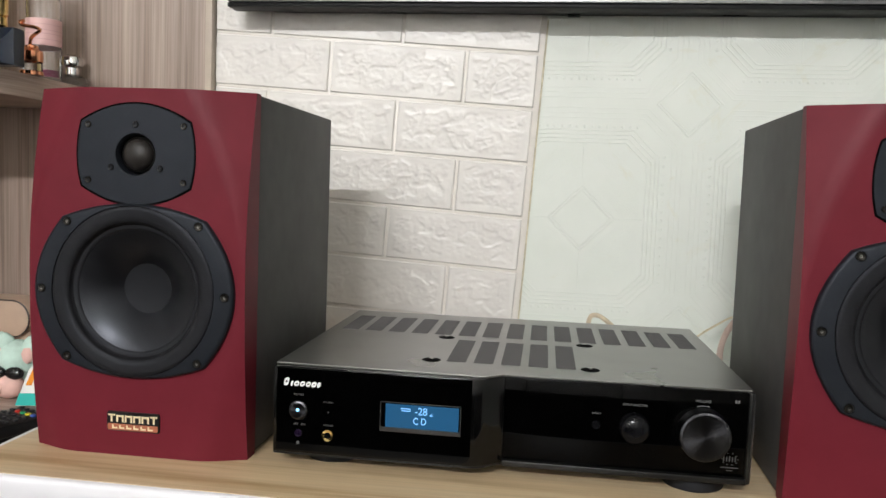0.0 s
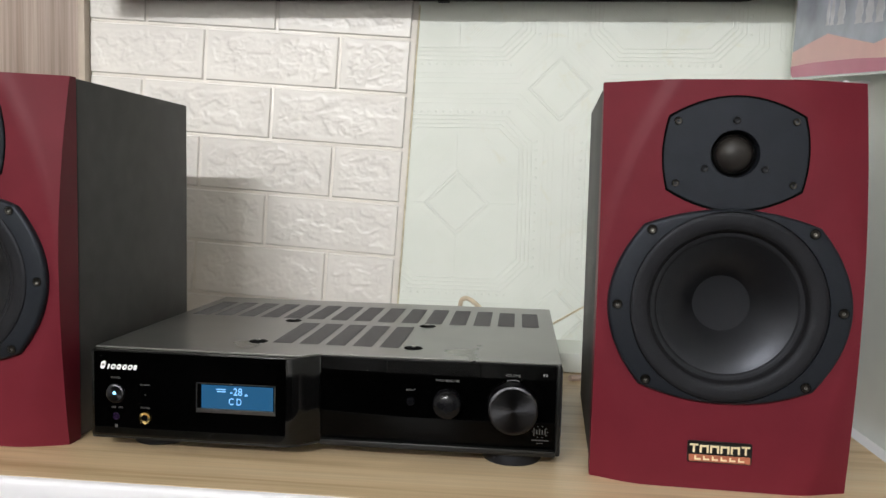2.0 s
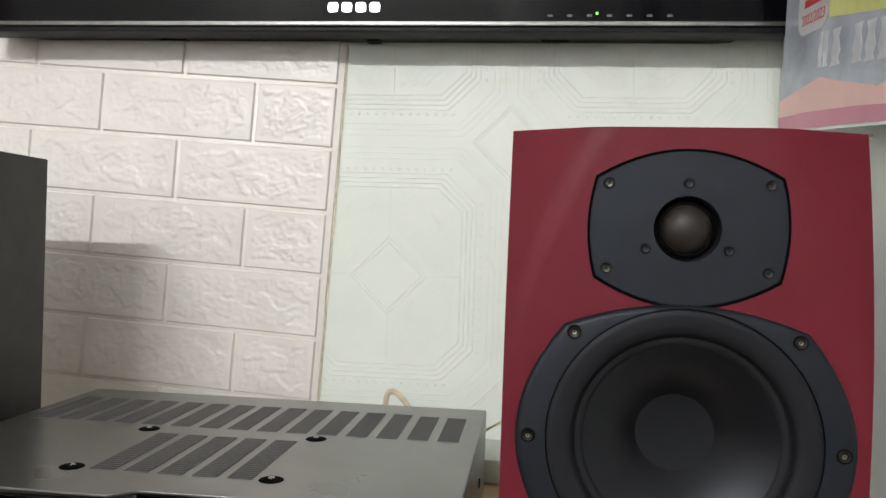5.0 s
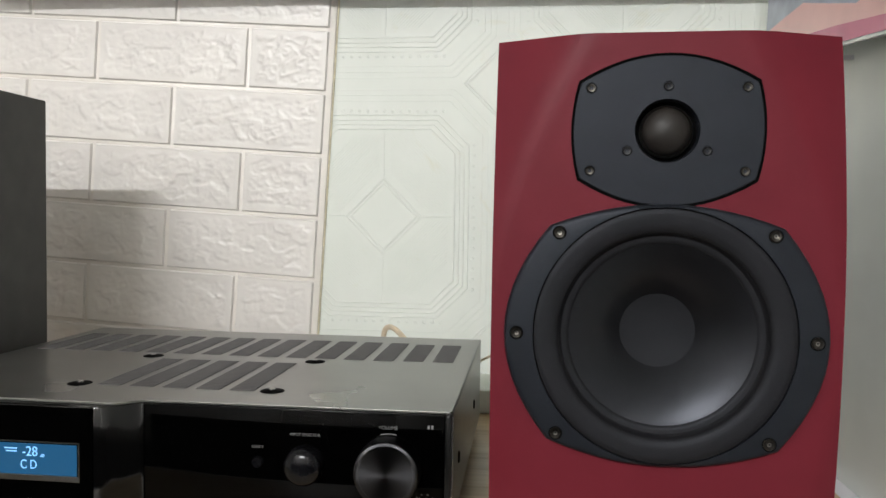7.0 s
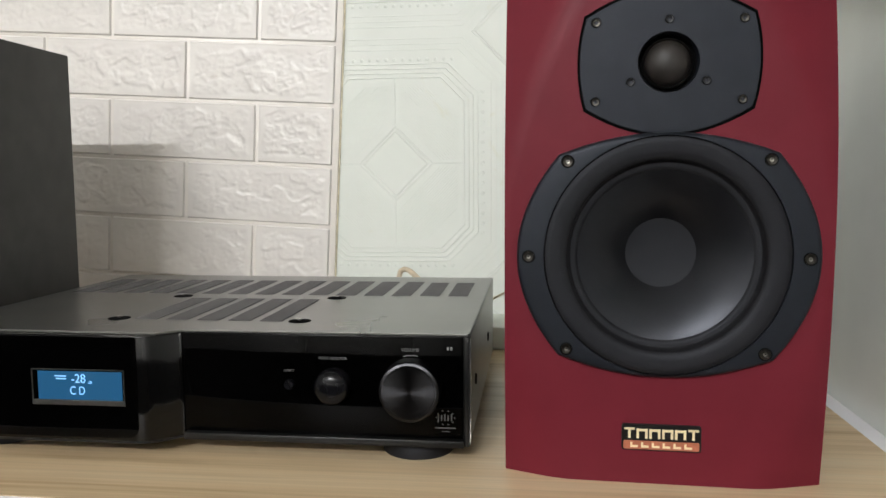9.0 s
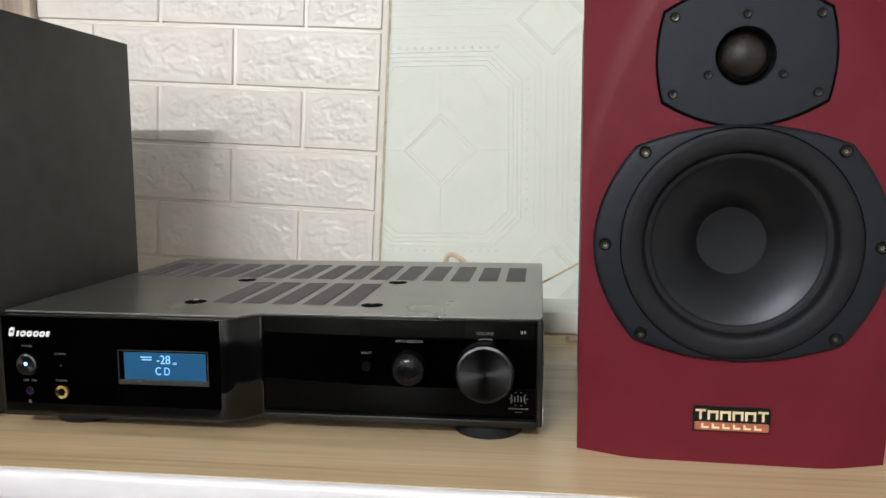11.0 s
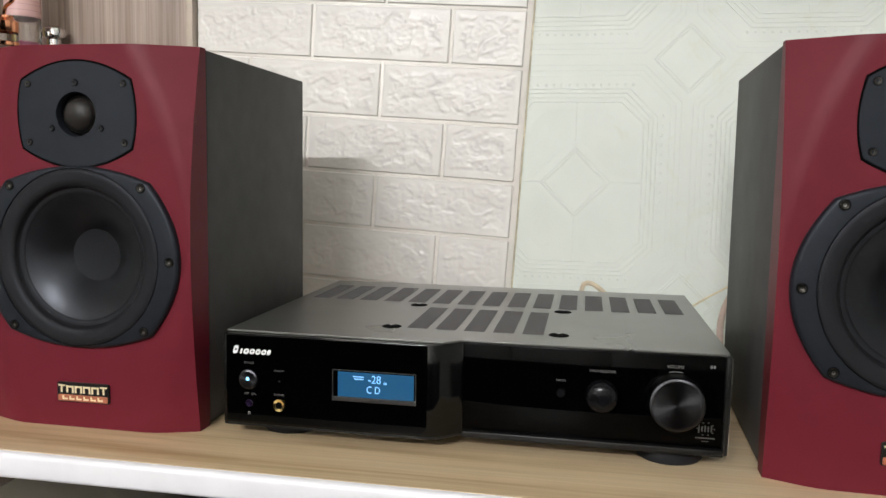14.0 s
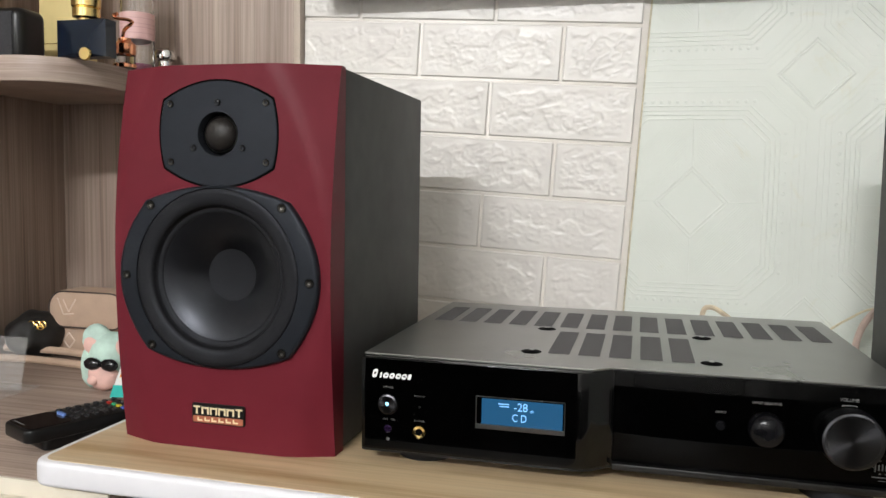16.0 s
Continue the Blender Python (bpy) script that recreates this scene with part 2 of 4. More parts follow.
def lettering(name, body, size, mat, parent, x, y, z, turn=None, squeeze=1.0):
    """Flat raised letters that face -y, centred on a place."""
    cu = bpy.data.curves.new(name, "FONT")
    cu.body, cu.size, cu.align_x, cu.align_y, cu.extrude = body, size, "CENTER", "CENTER", 0.0001
    ob = bpy.data.objects.new(name, cu)
    me = bpy.data.meshes.new_from_object(ob)
    bpy.data.objects.remove(ob)
    me.transform((turn or Matrix.Translation((x, y, z)) @ Matrix.Rotation(radians(90), 4, "X")) @ Matrix.Diagonal((squeeze, 1, 1, 1)))
    me.materials.append(mat)
    ob = new(name, me)
    ob.parent = parent
    return ob


def arc(a, b, bulge, n=14):
    """Points from a to b on an arc that bulges to its left by that much; the end point is left out."""
    a, b = Vector(a), Vector(b)
    d = b - a
    side = Vector((-d.y, d.x)).normalized()
    out = []
    for i in range(n):
        t = i / n
        out.append(tuple(a + d * t + side * bulge * (1 - (2 * t - 1) ** 2)))
    return out


def cushion(w, h, top, side, cx=0.0, cz=0.0):
    """A four-cornered outline with bowed edges: half sizes at the corners and how far each edge bows."""
    tl, tr, br, bl = (cx - w, cz + h), (cx + w, cz + h), (cx + w, cz - h), (cx - w, cz - h)
    return arc(tl, tr, top) + arc(tr, br, side) + arc(br, bl, top) + arc(bl, tl, side)


# ---- room ----
def setting(name, bm, mat, label, category, smooth=35):
    return tagged(part(name, bm, mat, None, "", smooth), label, category, kind="structure")


WALL = 1.207
setting("floor", box(-1.75, 0.78, -4.6, 1.4, -0.1, 0.0), FLOORM, "plain dark wooden floor of a small room", "floor")
setting("ceiling", box(-1.75, 0.78, -4.6, 1.4, 2.95, 3.05), PLASTER, "plain white plaster ceiling", "ceiling")
wall_back = setting("wall_north", box(-1.65, 0.78, WALL, WALL + 0.12, 0, 2.949), PAPER, "pale mint embossed wallpaper on the back wall", "wall")
# brightness of the side wall is partly put into its paper colour
wall_right = setting("wall_east", box(0.566, 0.78, 0.30, WALL - 0.002, 0, 2.949), LIFTEDPAPER, "mint wallpapered side wall, its colour lightened in place of light", "wall")
setting("wall_east_upper", box(0.66, 0.78, -4.5, 0.299, 0.901, 2.949), PLASTER, "plain white upper side wall", "wall")
# unseen lower part, made near-black so the acrylic reflects little
setting("dark_screen_east", box(0.66, 0.78, -4.5, 0.299, 0, 0.9), DARKSCREEN, "unseen lower side wall, darkened to keep reflections black", "wall")
setting("wall_south", box(-1.65, 0.659, -4.6, -4.5, 0, 2.949), PLASTER, "plain white wall of the room", "wall")
# added screen out of view, there only to darken what the acrylic mirrors
setting("dark_screen_low", box(-1.649, 0.659, -0.95, -0.90, 0, 0.9), DARKSCREEN, "unseen dark screen added behind the camera to blacken reflections", "wall")
setting("wall_west", box(-1.75, -1.65, -4.6, 1.4, 0, 2.949), PLASTER, "plain white side wall", "wall")
setting("baseboard", box(0.0, 0.565, 1.113, WALL - 0.001, TABLE + 0.0005, TABLE + 0.028, 0.003), PAPER, "low wallpapered ledge along the back wall", "ledge")


# Embossed lines of the wallpaper: eight-sided frames with a bead row, and lozenges between them.
def line(bm, a, b, width=0.0030, height=0.00062, y=WALL):
    a, b = Vector(a), Vector(b)
    d = (b - a).normalized()
    s = Vector((-d.y, d.x)) * width / 2
    lo = [a + s, b + s, b - s, a - s]
    base = [bm.verts.new((p.x, y + 0.0002, p.y)) for p in lo]
    mid = [bm.verts.new((a.x, y - height, a.y)), bm.verts.new((b.x, y - height, b.y))]
    bm.faces.new((base[0], base[1], mid[1], mid[0]))
    bm.faces.new((base[2], base[3], mid[0], mid[1]))


def bead(bm, x, z, r=0.0030, height=0.0005):
    ring = [bm.verts.new((x + r * math.cos(radians(45 * k)), WALL + 0.0002, z + r * math.sin(radians(45 * k)))) for k in range(8)]
    top = [bm.verts.new((x + 0.5 * r * math.cos(radians(45 * k)), WALL - height, z + 0.5 * r * math.sin(radians(45 * k)))) for k in range(8)]
    for k in range(8):
        bm.faces.new((ring[k], ring[(k + 1) % 8], top[(k + 1) % 8], top[k]))
    bm.faces.new(top)


def frame_lines(bm, cx, cz, w, h, cut, **kw):
    p = [(cx - w + cut, cz + h), (cx + w - cut, cz + h), (cx + w, cz + h - cut), (cx + w, cz - h + cut), (cx + w - cut, cz - h), (cx - w + cut, cz - h), (cx - w, cz - h + cut), (cx - w, cz + h - cut)]
    for a, b in zip(p, p[1:] + p[:1]):
        line(bm, a, b, **kw)


emboss = bmesh.new()
for i in range(-1, 3):
    for j in range(-1, 2):
        cx, cz = 0.105 + 0.292 * i, 1.034 + 0.334 * j
        if cx < -0.1:
            continue
        for k in range(4):
            frame_lines(emboss, cx, cz, 0.090 + 0.0058 * k, 0.110 + 0.0058 * k, 0.030 + 0.0025 * k)
        for k in range(3):
            frame_lines(emboss, cx, cz, 0.1245 + 0.007 * k, 0.1455 + 0.007 * k, 0.042 + 0.004 * k, height=0.0003)
        for half in (0.048, 0.042):
            pts = [(cx, cz + half), (cx + half, cz), (cx, cz - half), (cx - half, cz)]
            for a, b in zip(pts, pts[1:] + pts[:1]):
                line(emboss, a, b, 0.0036, 0.00058)
        for k in range(15):
            for s in (-1, 1):
                x, z = cx - 0.075 + 0.0107 * k, cz + s * 0.133
                bead(emboss, x, z)
                x, z = cx + s * 0.114, cz - 0.091 + 0.013 * k
                bead(emboss, x, z)
        for s in (-1, 1):
            line(emboss, (cx, cz + s * 0.05), (cx, cz + s * 0.108), 0.0014, 0.0006)
            line(emboss, (cx + s * 0.05, cz), (cx + s * 0.088, cz), 0.0014, 0.0006)
        # fine slanting ribs in the field
        for sx in (-1, 1):
            for sz in (-1, 1):
                for k in range(1, 34):
                    u = 0.0042 * k
                    a, b = (max(0.006, u - 0.100), min(u, 0.100)), (min(u, 0.082), max(0.004, u - 0.082))
                    if b[0] - a[0] < 0.006 or u < 0.056:
                        continue
                    line(emboss, (cx + sx * a[0], cz + sz * a[1]), (cx + sx * b[0], cz + sz * b[1]), 0.0016, 0.0003)
        for ox in (-0.146, 0.146):
            qx, qz = cx + ox, cz + 0.167
            if ox < 0 and i > -1 and cx > 0.2:
                continue
            for half in (0.046, 0.041):
                pts = [(qx, qz + half), (qx + half, qz), (qx, qz - half), (qx - half, qz)]
                for a, b in zip(pts, pts[1:] + pts[:1]):
                    if min(a[0], b[0]) > 0.0 and max(a[0], b[0]) < 0.54:
                        line(emboss, a, b, 0.0036, 0.00058)
part("embossing", emboss, PAPER, wall_back, "raised pattern of the wallpaper", 0)

# Foam panel of moulded bricks, hung slightly askew.
SKEW = Matrix.Translation((0.036, 0, 1.2675)) @ Matrix.Rotation(radians(3.15), 4, "Y")
LEFT = -0.452
panel = moved(box(-0.50, 0.0058, 1.2035, WALL - 0.0005, -0.50, 0.22, 0.0008), SKEW)
bmesh.ops.bisect_plane(panel, geom=panel.verts[:] + panel.edges[:] + panel.faces[:], plane_co=(LEFT, 0, 0), plane_no=(-1, 0, 0), clear_outer=True)
bmesh.ops.bisect_plane(panel, geom=panel.verts[:] + panel.edges[:] + panel.faces[:], plane_co=(0, 0, TABLE + 0.001), plane_no=(0, 0, -1), clear_outer=True)
panel = setting("brick_panel", panel, MORTAR, "glossy white moulded foam brick panel on the wall", "wall panel")


def brick_mesh(x0, x1, z0, z1, seed):
    nx, nz = max(8, int((x1 - x0) / 0.0016)), 46
    bm = bmesh.new()
    rng = random.Random(seed)
    off = Vector((rng.uniform(0, 50), rng.uniform(0, 50), rng.uniform(0, 50)))
    rows = []
    for k in range(nz + 1):
        row = []
        for i in range(nx + 1):
            x, z = x0 + (x1 - x0) * i / nx, z0 + (z1 - z0) * k / nz
            edge = min(x - x0, x1 - x, z - z0, z1 - z)
            rise = 0.0034 * min(1, edge / 0.0016)
            inner = min(1, max(0, (edge - 0.007 - 0.006 * noise.noise(Vector((x * 45, 3, z * 45)) + off)) / 0.005))
            p = Vector((x, 0, z * 1.3))
            warp = Vector((noise.noise(p * 40 + off), 0, noise.noise(p * 40 - off))) * 0.012
            n = noise.noise((p + warp) * 30 + off) + 0.5 * noise.noise((p + warp) * 70 + off)
            slab = max(-0.25, min(0.30, 4.6 * n + 0.05)) + 0.35 * noise.noise(p * 18 - off)
            fine = noise.noise(p * 150 + off) + 0.6 * noise.noise(p * 330 + off)
            crease = 1 - min(1, 5 * abs(noise.noise((p + 0.6 * warp) * 80 - off)))
            rough = max(0, noise.noise(p * 22 + off * 2) + 0.25)
            y = 1.2035 - rise - inner * (0.0014 * slab + 0.0004 * fine + 0.0010 * crease * rough)
            row.append(bm.verts.new((x, y, z)))
        rows.append(row)
    for a, b in zip(rows, rows[1:]):
        for i in range(nx):
            bm.faces.new((a[i], a[i + 1], b[i + 1], b[i]))
    return bm


J = 0.0021
count = 0
for course in range(-6, 3):
    z0, z1 = 0.0793 * course, 0.0793 * (course + 1)
    joints = [0.0, -0.2018, -0.4018, -0.53] if course % 2 == 0 else [0.0, -0.1050, -0.3080, -0.53]
    for b, a in zip(joints, joints[1:]):
        bm = moved(brick_mesh(a + J, b - J, z0 + J, z1 - J, 100 + count), SKEW)
        bmesh.ops.bisect_plane(bm, geom=bm.verts[:] + bm.edges[:] + bm.faces[:], plane_co=(LEFT, 0, 0), plane_no=(-1, 0, 0), clear_outer=True)
        bmesh.ops.bisect_plane(bm, geom=bm.verts[:] + bm.edges[:] + bm.faces[:], plane_co=(0, 0, TABLE + 0.001), plane_no=(0, 0, -1), clear_outer=True)
        count += 1
        if bm.faces:
            part("brick", bm, FOAM, panel, "", 60)
        else:
            bm.free()

caulk = moved(box(0.0060, 0.0082, WALL - 0.0022, WALL - 0.0004, -0.455, 0.05, 0.0006), SKEW)
part("caulk_line", caulk, speckled("yellowed_caulk", (0.66, 0.60, 0.44), 0.6, 90, 0.25), wall_back, "yellowed line of caulk")

# Tube lamp under the ceiling of the room, across in front of the wall.
lamp = thing("ceiling_lamp", pose(-0.62, -3.20, 2.949), "long white tube lamp under the ceiling, lit", "lamp")
part("housing", box(-0.66, 0.66, -0.05, 0.05, -0.028, 0.0, 0.004), WHITEEDGE, lamp)
light = bpy.data.lights.new("tube_light", "AREA")
light.shape, light.size, light.size_y, light.energy, light.color = "RECTANGLE", 1.28, 0.10, 240.0, (0.985, 0.99, 1.0)
new("tube_light", light).matrix_basis = look((-0.62, -3.20, 2.915), (-0.62, -2.3, 0.6))


# ---- table board, desk and hutch ----
def rounded(x0, x1, y0, y1, r, n=6):
    out = []
    for cx, cy, a in ((x0 + r, y0 + r, 180), (x1 - r, y0 + r, 270), (x1 - r, y1 - r, 0), (x0 + r, y1 - r, 90)):
        for i in range(n + 1):
            t = radians(a + 90 * i / n)
            out.append((cx + r * math.cos(t), cy + r * math.sin(t)))
    return out


board = thing("table_board", pose(0, 0, 0), "light beech tabletop board with a rounded white edge", "tabletop")
part("edge_band", prism(rounded(-0.456, 0.5655, 0.6520, 1.2025, 0.018), TABLE - 0.022, TABLE - 0.0004, "z", 0.004, 3), WHITEEDGE, board, "glossy white edge band")
part("top", prism(rounded(-0.448, 0.5470, 0.6590, 1.2020, 0.012), TABLE - 0.004, TABLE, "z", 0.0004, 1), BOARD, board, "light beech laminate")

DESK = 0.785
desk = thing("desk", pose(0, 0, 0), "taupe wood-grain desk with a cream front", "desk")
part("top", box(-1.30, -0.389, 0.672, 1.188, DESK - 0.03, DESK, 0.0015), TAUPEFLAT, desk)
part("front_rail", box(-1.30, -0.389, 0.668, 0.6715, DESK - 0.075, DESK - 0.0005, 0.001), CREAM, desk, "cream front rail")
part("side_panel", box(-0.409, -0.389, 0.690, 1.188, 0.0, DESK - 0.0305), CREAM, desk)
part("drawer", box(-1.28, -0.416, 0.655, 0.6675, 0.45, DESK - 0.0225, 0.002), TAUPEFLAT, desk, "taupe drawer front")
part("drawer_lip", box(-1.28, -0.416, 0.650, 0.6675, DESK - 0.0220, DESK - 0.0140, 0.003, 3), CREAM, desk, "rounded cream lip")

hutch = thing("hutch", pose(0, 0, 0), "taupe wood-grain hutch with a rounded open shelf", "shelf unit")
part("back_panel", box(-1.2, LEFT - 0.0125, 1.190, WALL - 0.001, DESK + 0.001, 2.2, 0.0008), TAUPE, hutch)
part("edge_strip", box(LEFT - 0.012, LEFT - 0.0015, 1.186, WALL - 0.001, DESK + 0.001, 2.2, 0.001), PALETAUPE, hutch, "pale vertical edge strip")
SHELF = 1.203
edge = [(-1.2, 1.1895), (-1.2, 0.605), (-0.860, 0.605), (-0.835, 0.615), (-0.822, 0.640), (-0.818, 0.880), (-0.805, 0.912), (-0.775, 0.927)]
edge += [(-0.735 + 0.087 * math.sin(radians(9 * i)), 1.018 - 0.085 * math.cos(radians(9 * i)) - 0.003) for i in range(11)] + [(-0.648, 1.1895)]
part("shelf", prism(edge, SHELF - 0.032, SHELF, "z", 0.0012, 2), SHELFWOOD, hutch)
part("side_panel", box(-0.888, -0.869, 0.615, 1.1895, DESK + 0.001, SHELF - 0.0325, 0.001), TAUPE, hutch)
part("side_panel", box(-0.888, -0.869, 0.76, 1.1895, SHELF + 0.0005, 2.2, 0.001), TAUPE, hutch)


# ---- loudspeakers ----
def screw(parent, x, y, z, r=0.0034, mat=STEEL, name="screw"):
    bm = lathe([(r * 0.36, 0.0004), (r * 0.40, -0.0006), (r * 0.85, -0.0008), (r, -0.0002), (r, 0.001)], 14, (x, y, z))
    s = part(name, bm, mat, parent)
    part("socket", lathe([(0, 0.0002), (r * 0.40, -0.0001)], 8, (x, y, z)), GAP if mat is BLACKSCREW else SOCKET, s)
    part("recess", lathe([(r, -0.0001), (r * 1.2, -0.0001), (r * 1.2, 0.0006), (r, 0.0006)], 18, (x, y, z)), GAP, s)
    return s


W, H = 0.105, 0.339


def crease_at(z):
    u = min(1.0, abs(z - H / 2) / (H / 2))
    return W - (0.053 if z > H / 2 else 0.038) * u ** 1.8


def facet(x, z):
    """The sweep of the front away from its flat middle, with a rounded knee."""
    knee = 0.0035 + 0.009 * abs(1 - 2 * z / H)
    d = abs(x) - crease_at(z)
    rise = 0.0 if d < -knee else d if d > knee else (d + knee) ** 2 / (4 * knee)
    return (0.42 if z > H / 2 else 0.36) * rise


speaker = thing("loudspeaker", pose(-0.3155, 0.723, TABLE), "two-way loudspeaker with a wine-red front and black cabinet", "loudspeaker", "pair of loudspeakers")
bm = bmesh.new()
nz, rows = 84, []
for k in range(nz + 1):
    z = H * k / nz
    c = min(W - 1e-6, crease_at(z))
    c = max(0.03, c - 0.014)
    xs = [-W + (W - c) * i / 30 for i in range(30)] + [-c + 2 * c * i / 44 for i in range(45)] + [c + (W - c) * i / 30 for i in range(1, 31)]
    rows.append([bm.verts.new((x, facet(x, z), z)) for x in xs])
for a, b in zip(rows, rows[1:]):
    for i in range(len(a) - 1):
        mx, mz = (a[i].co.x + b[i + 1].co.x) / 2, (a[i].co.z + b[i].co.z) / 2
        if math.hypot(mx, mz - 0.1545) < 0.0740 or math.hypot(mx, mz - 0.2795) < 0.0225:
            continue
        if abs(a[i].co.x - a[i + 1].co.x) + abs(b[i].co.x - b[i + 1].co.x) > 1e-7:
            bm.faces.new((a[i], a[i + 1], b[i + 1], b[i]))
rim = rows[0] + [r[-1] for r in rows[1:]] + rows[-1][-2::-1] + [r[0] for r in rows[-2:0:-1]]
back = [bm.verts.new((v.co.x, 0.032, v.co.z)) for v in rim]
for i in range(len(rim)):
    bm.faces.new((rim[i], rim[(i + 1) % len(rim)], back[(i + 1) % len(rim)], back[i]))
bmesh.ops.remove_doubles(bm, verts=bm.verts[:], dist=1e-7)
part("baffle", bm, RED, speaker, "wine-red satin baffle with swept facets", 25)
part("cabinet", box(-W + 0.0015, W - 0.0015, 0.0358, 0.274, 0.001, H - 0.0005, 0.0015), VINYL, speaker, "charcoal-black cabinet")
part("shadow_gap", box(-W + 0.006, W - 0.006, 0.0318, 0.0361, 0.005, H - 0.005), GAP, speaker)


def outline_radius(ang, a):
    """How far an outline, given as sorted angles and radii, lies from its centre in one direction."""
    prev = (ang[-1][0] - 2 * math.pi, ang[-1][1])
    for cur in ang + [(ang[0][0] + 2 * math.pi, ang[0][1])]:
        if prev[0] <= a <= cur[0]:
            (x0, z0), (x1, z1) = [(r * math.cos(b), r * math.sin(b)) for b, r in (prev, cur)]
            d = (x1 - x0) * math.sin(a) - (z1 - z0) * math.cos(a)
            t = -(x0 * math.sin(a) - z0 * math.cos(a)) / d if abs(d) > 1e-9 else 0.0
            return (x0 + t * (x1 - x0)) * math.cos(a) + (z0 + t * (z1 - z0)) * math.sin(a)
        prev = cur
    return ang[0][1]


def ring_plate(outline, cz, inner, steps):
    """A plate with a shaped rim and a round opening; steps of (inset from the rim, or None for the opening, or a radius as -r; depth)."""
    ang = sorted((math.atan2(z - cz, x), math.hypot(x, z - cz)) for x, z in outline)
    angles = sorted({round(a, 5) for a, _ in ang} | {round(-math.pi + 2 * math.pi * i / 96 + 0.011, 5) for i in range(96)})
    bm, rings = bmesh.new(), []
    for inset, y in steps:
        ring = []
        for a in angles:
            r = inner if inset is None else -inset if inset < 0 else max(inner, outline_radius(ang, a) - inset)
            ring.append(bm.verts.new((r * math.cos(a), y, cz + r * math.sin(a))))
        rings.append(ring)
    n = len(angles)
    for a, b in zip(rings, rings[1:]):
        for i in range(n):
            bm.faces.new((a[i], a[(i + 1) % n], b[(i + 1) % n], b[i]))
    return bm


# tweeter plate
TZ = 0.2795
plate = part("tweeter_plate", ring_plate(cushion(0.0520, 0.0290, 0.0165, 0.0042, 0, TZ), TZ, 0.0193, [(0.0, 0.003), (0.0, -0.0002), (0.0005, -0.0007), (None, -0.0007), (-0.0190, -0.0002), (-0.0186, 0.0090)]), TRIM, speaker, "charcoal tweeter plate")
part("plate_gap", ring_plate(cushion(0.0534, 0.0304, 0.0166, 0.0042, 0, TZ), TZ, 0.024, [(0.0, 0.003), (0.0, -0.0002), (None, -0.0002)]), GAP, plate)
part("horn_floor", lathe([(0.0187, 0.0085), (0.0, 0.0090)], 40, (0, 0, TZ)), GAP, plate)
part("ring", lathe([(0.0162, 0.0086), (0.0160, 0.0050), (0.0153, 0.0042), (0.0144, 0.0058)], 40, (0, 0, TZ)), SOCKET, plate)
part("dome", lathe([(0.0148, 0.0062)] + [(0.0146 * math.cos(radians(a)), 0.0058 - 0.0088 * math.sin(radians(a))) for a in range(0, 90, 9)] + [(0, -0.0030)], 40, (0, 0, TZ)), DOME, plate, "black soft dome")
for sx in (-1, 1):
    for sz in (-1, 1):
        screw(plate, sx * 0.0458, -0.0006, TZ + 0.0008 + sz * 0.0252, 0.0029)
    screw(plate, sx * 0.0236, -0.0006, TZ - 0.0122, 0.0028, BLACKSCREW)
screw(plate, 0, -0.0006, TZ + 0.0268, 0.0028, BLACKSCREW)

# woofer
WZ = 0.1545
woofer = part("woofer_ring", ring_plate(cushion(0.0690, 0.0668, 0.0137, 0.0275, 0, WZ), WZ, 0.0786, [(0.0, 0.001), (0.0, -0.0026), (0.0006, -0.0046), (0.0018, -0.0056), (0.0036, -0.0060), (None, -0.0060), (None, -0.0030)]), TRIM, speaker, "charcoal trim ring")
part("ring_gap", lathe([(0.0787, -0.0035), (0.0777, -0.0035)], 72, (0, 0, WZ)), GAP, woofer)
part("basket_flange", lathe([(0.0778, -0.0030), (0.0778, -0.0056), (0.0772, -0.0060), (0.0740, -0.0061), (0.0690, -0.0058), (0.0655, -0.0052), (0.0638, -0.0042), (0.0628, -0.0026), (0.0624, -0.0006)], 72, (0, 0, WZ)), RUBBER, woofer)
part("surround", lathe([(0.0627, -0.0022), (0.0620, -0.0002), (0.0610, 0.0008), (0.0597, 0.0010), (0.0584, 0.0011), (0.0572, 0.0018), (0.0562, 0.0028), (0.0554, 0.0038)], 72, (0, 0, WZ)), RUBBER, woofer, "black rubber surround")
part("cone", lathe([(0.0564 - 0.0330 * t, 0.0024 + 0.0215 * (0.52 * t + 0.48 * t * t)) for t in [i / 14 for i in range(15)]], 72, (0, 0, WZ)), CONE, woofer, "smooth black cone")
part("dust_cap", lathe([(0.0262, 0.0236), (0.0256, 0.0230), (0.0250, 0.0236)] + [(0.0250 * (1 - i / 12), 0.0236 + 0.0010 * (1 - (1 - i / 12) ** 2)) for i in range(1, 12)] + [(0, 0.0246)], 56, (0, 0, WZ)), CONE, woofer, "flat black dust cap")
for sx in (-1, 1):
    screw(woofer, sx * 0.0885, -0.0061, WZ - 0.0005, 0.0036)
    for sz in (-1, 1):
        screw(woofer, sx * 0.0632, -0.0061, WZ + sz * 0.0622, 0.0036)

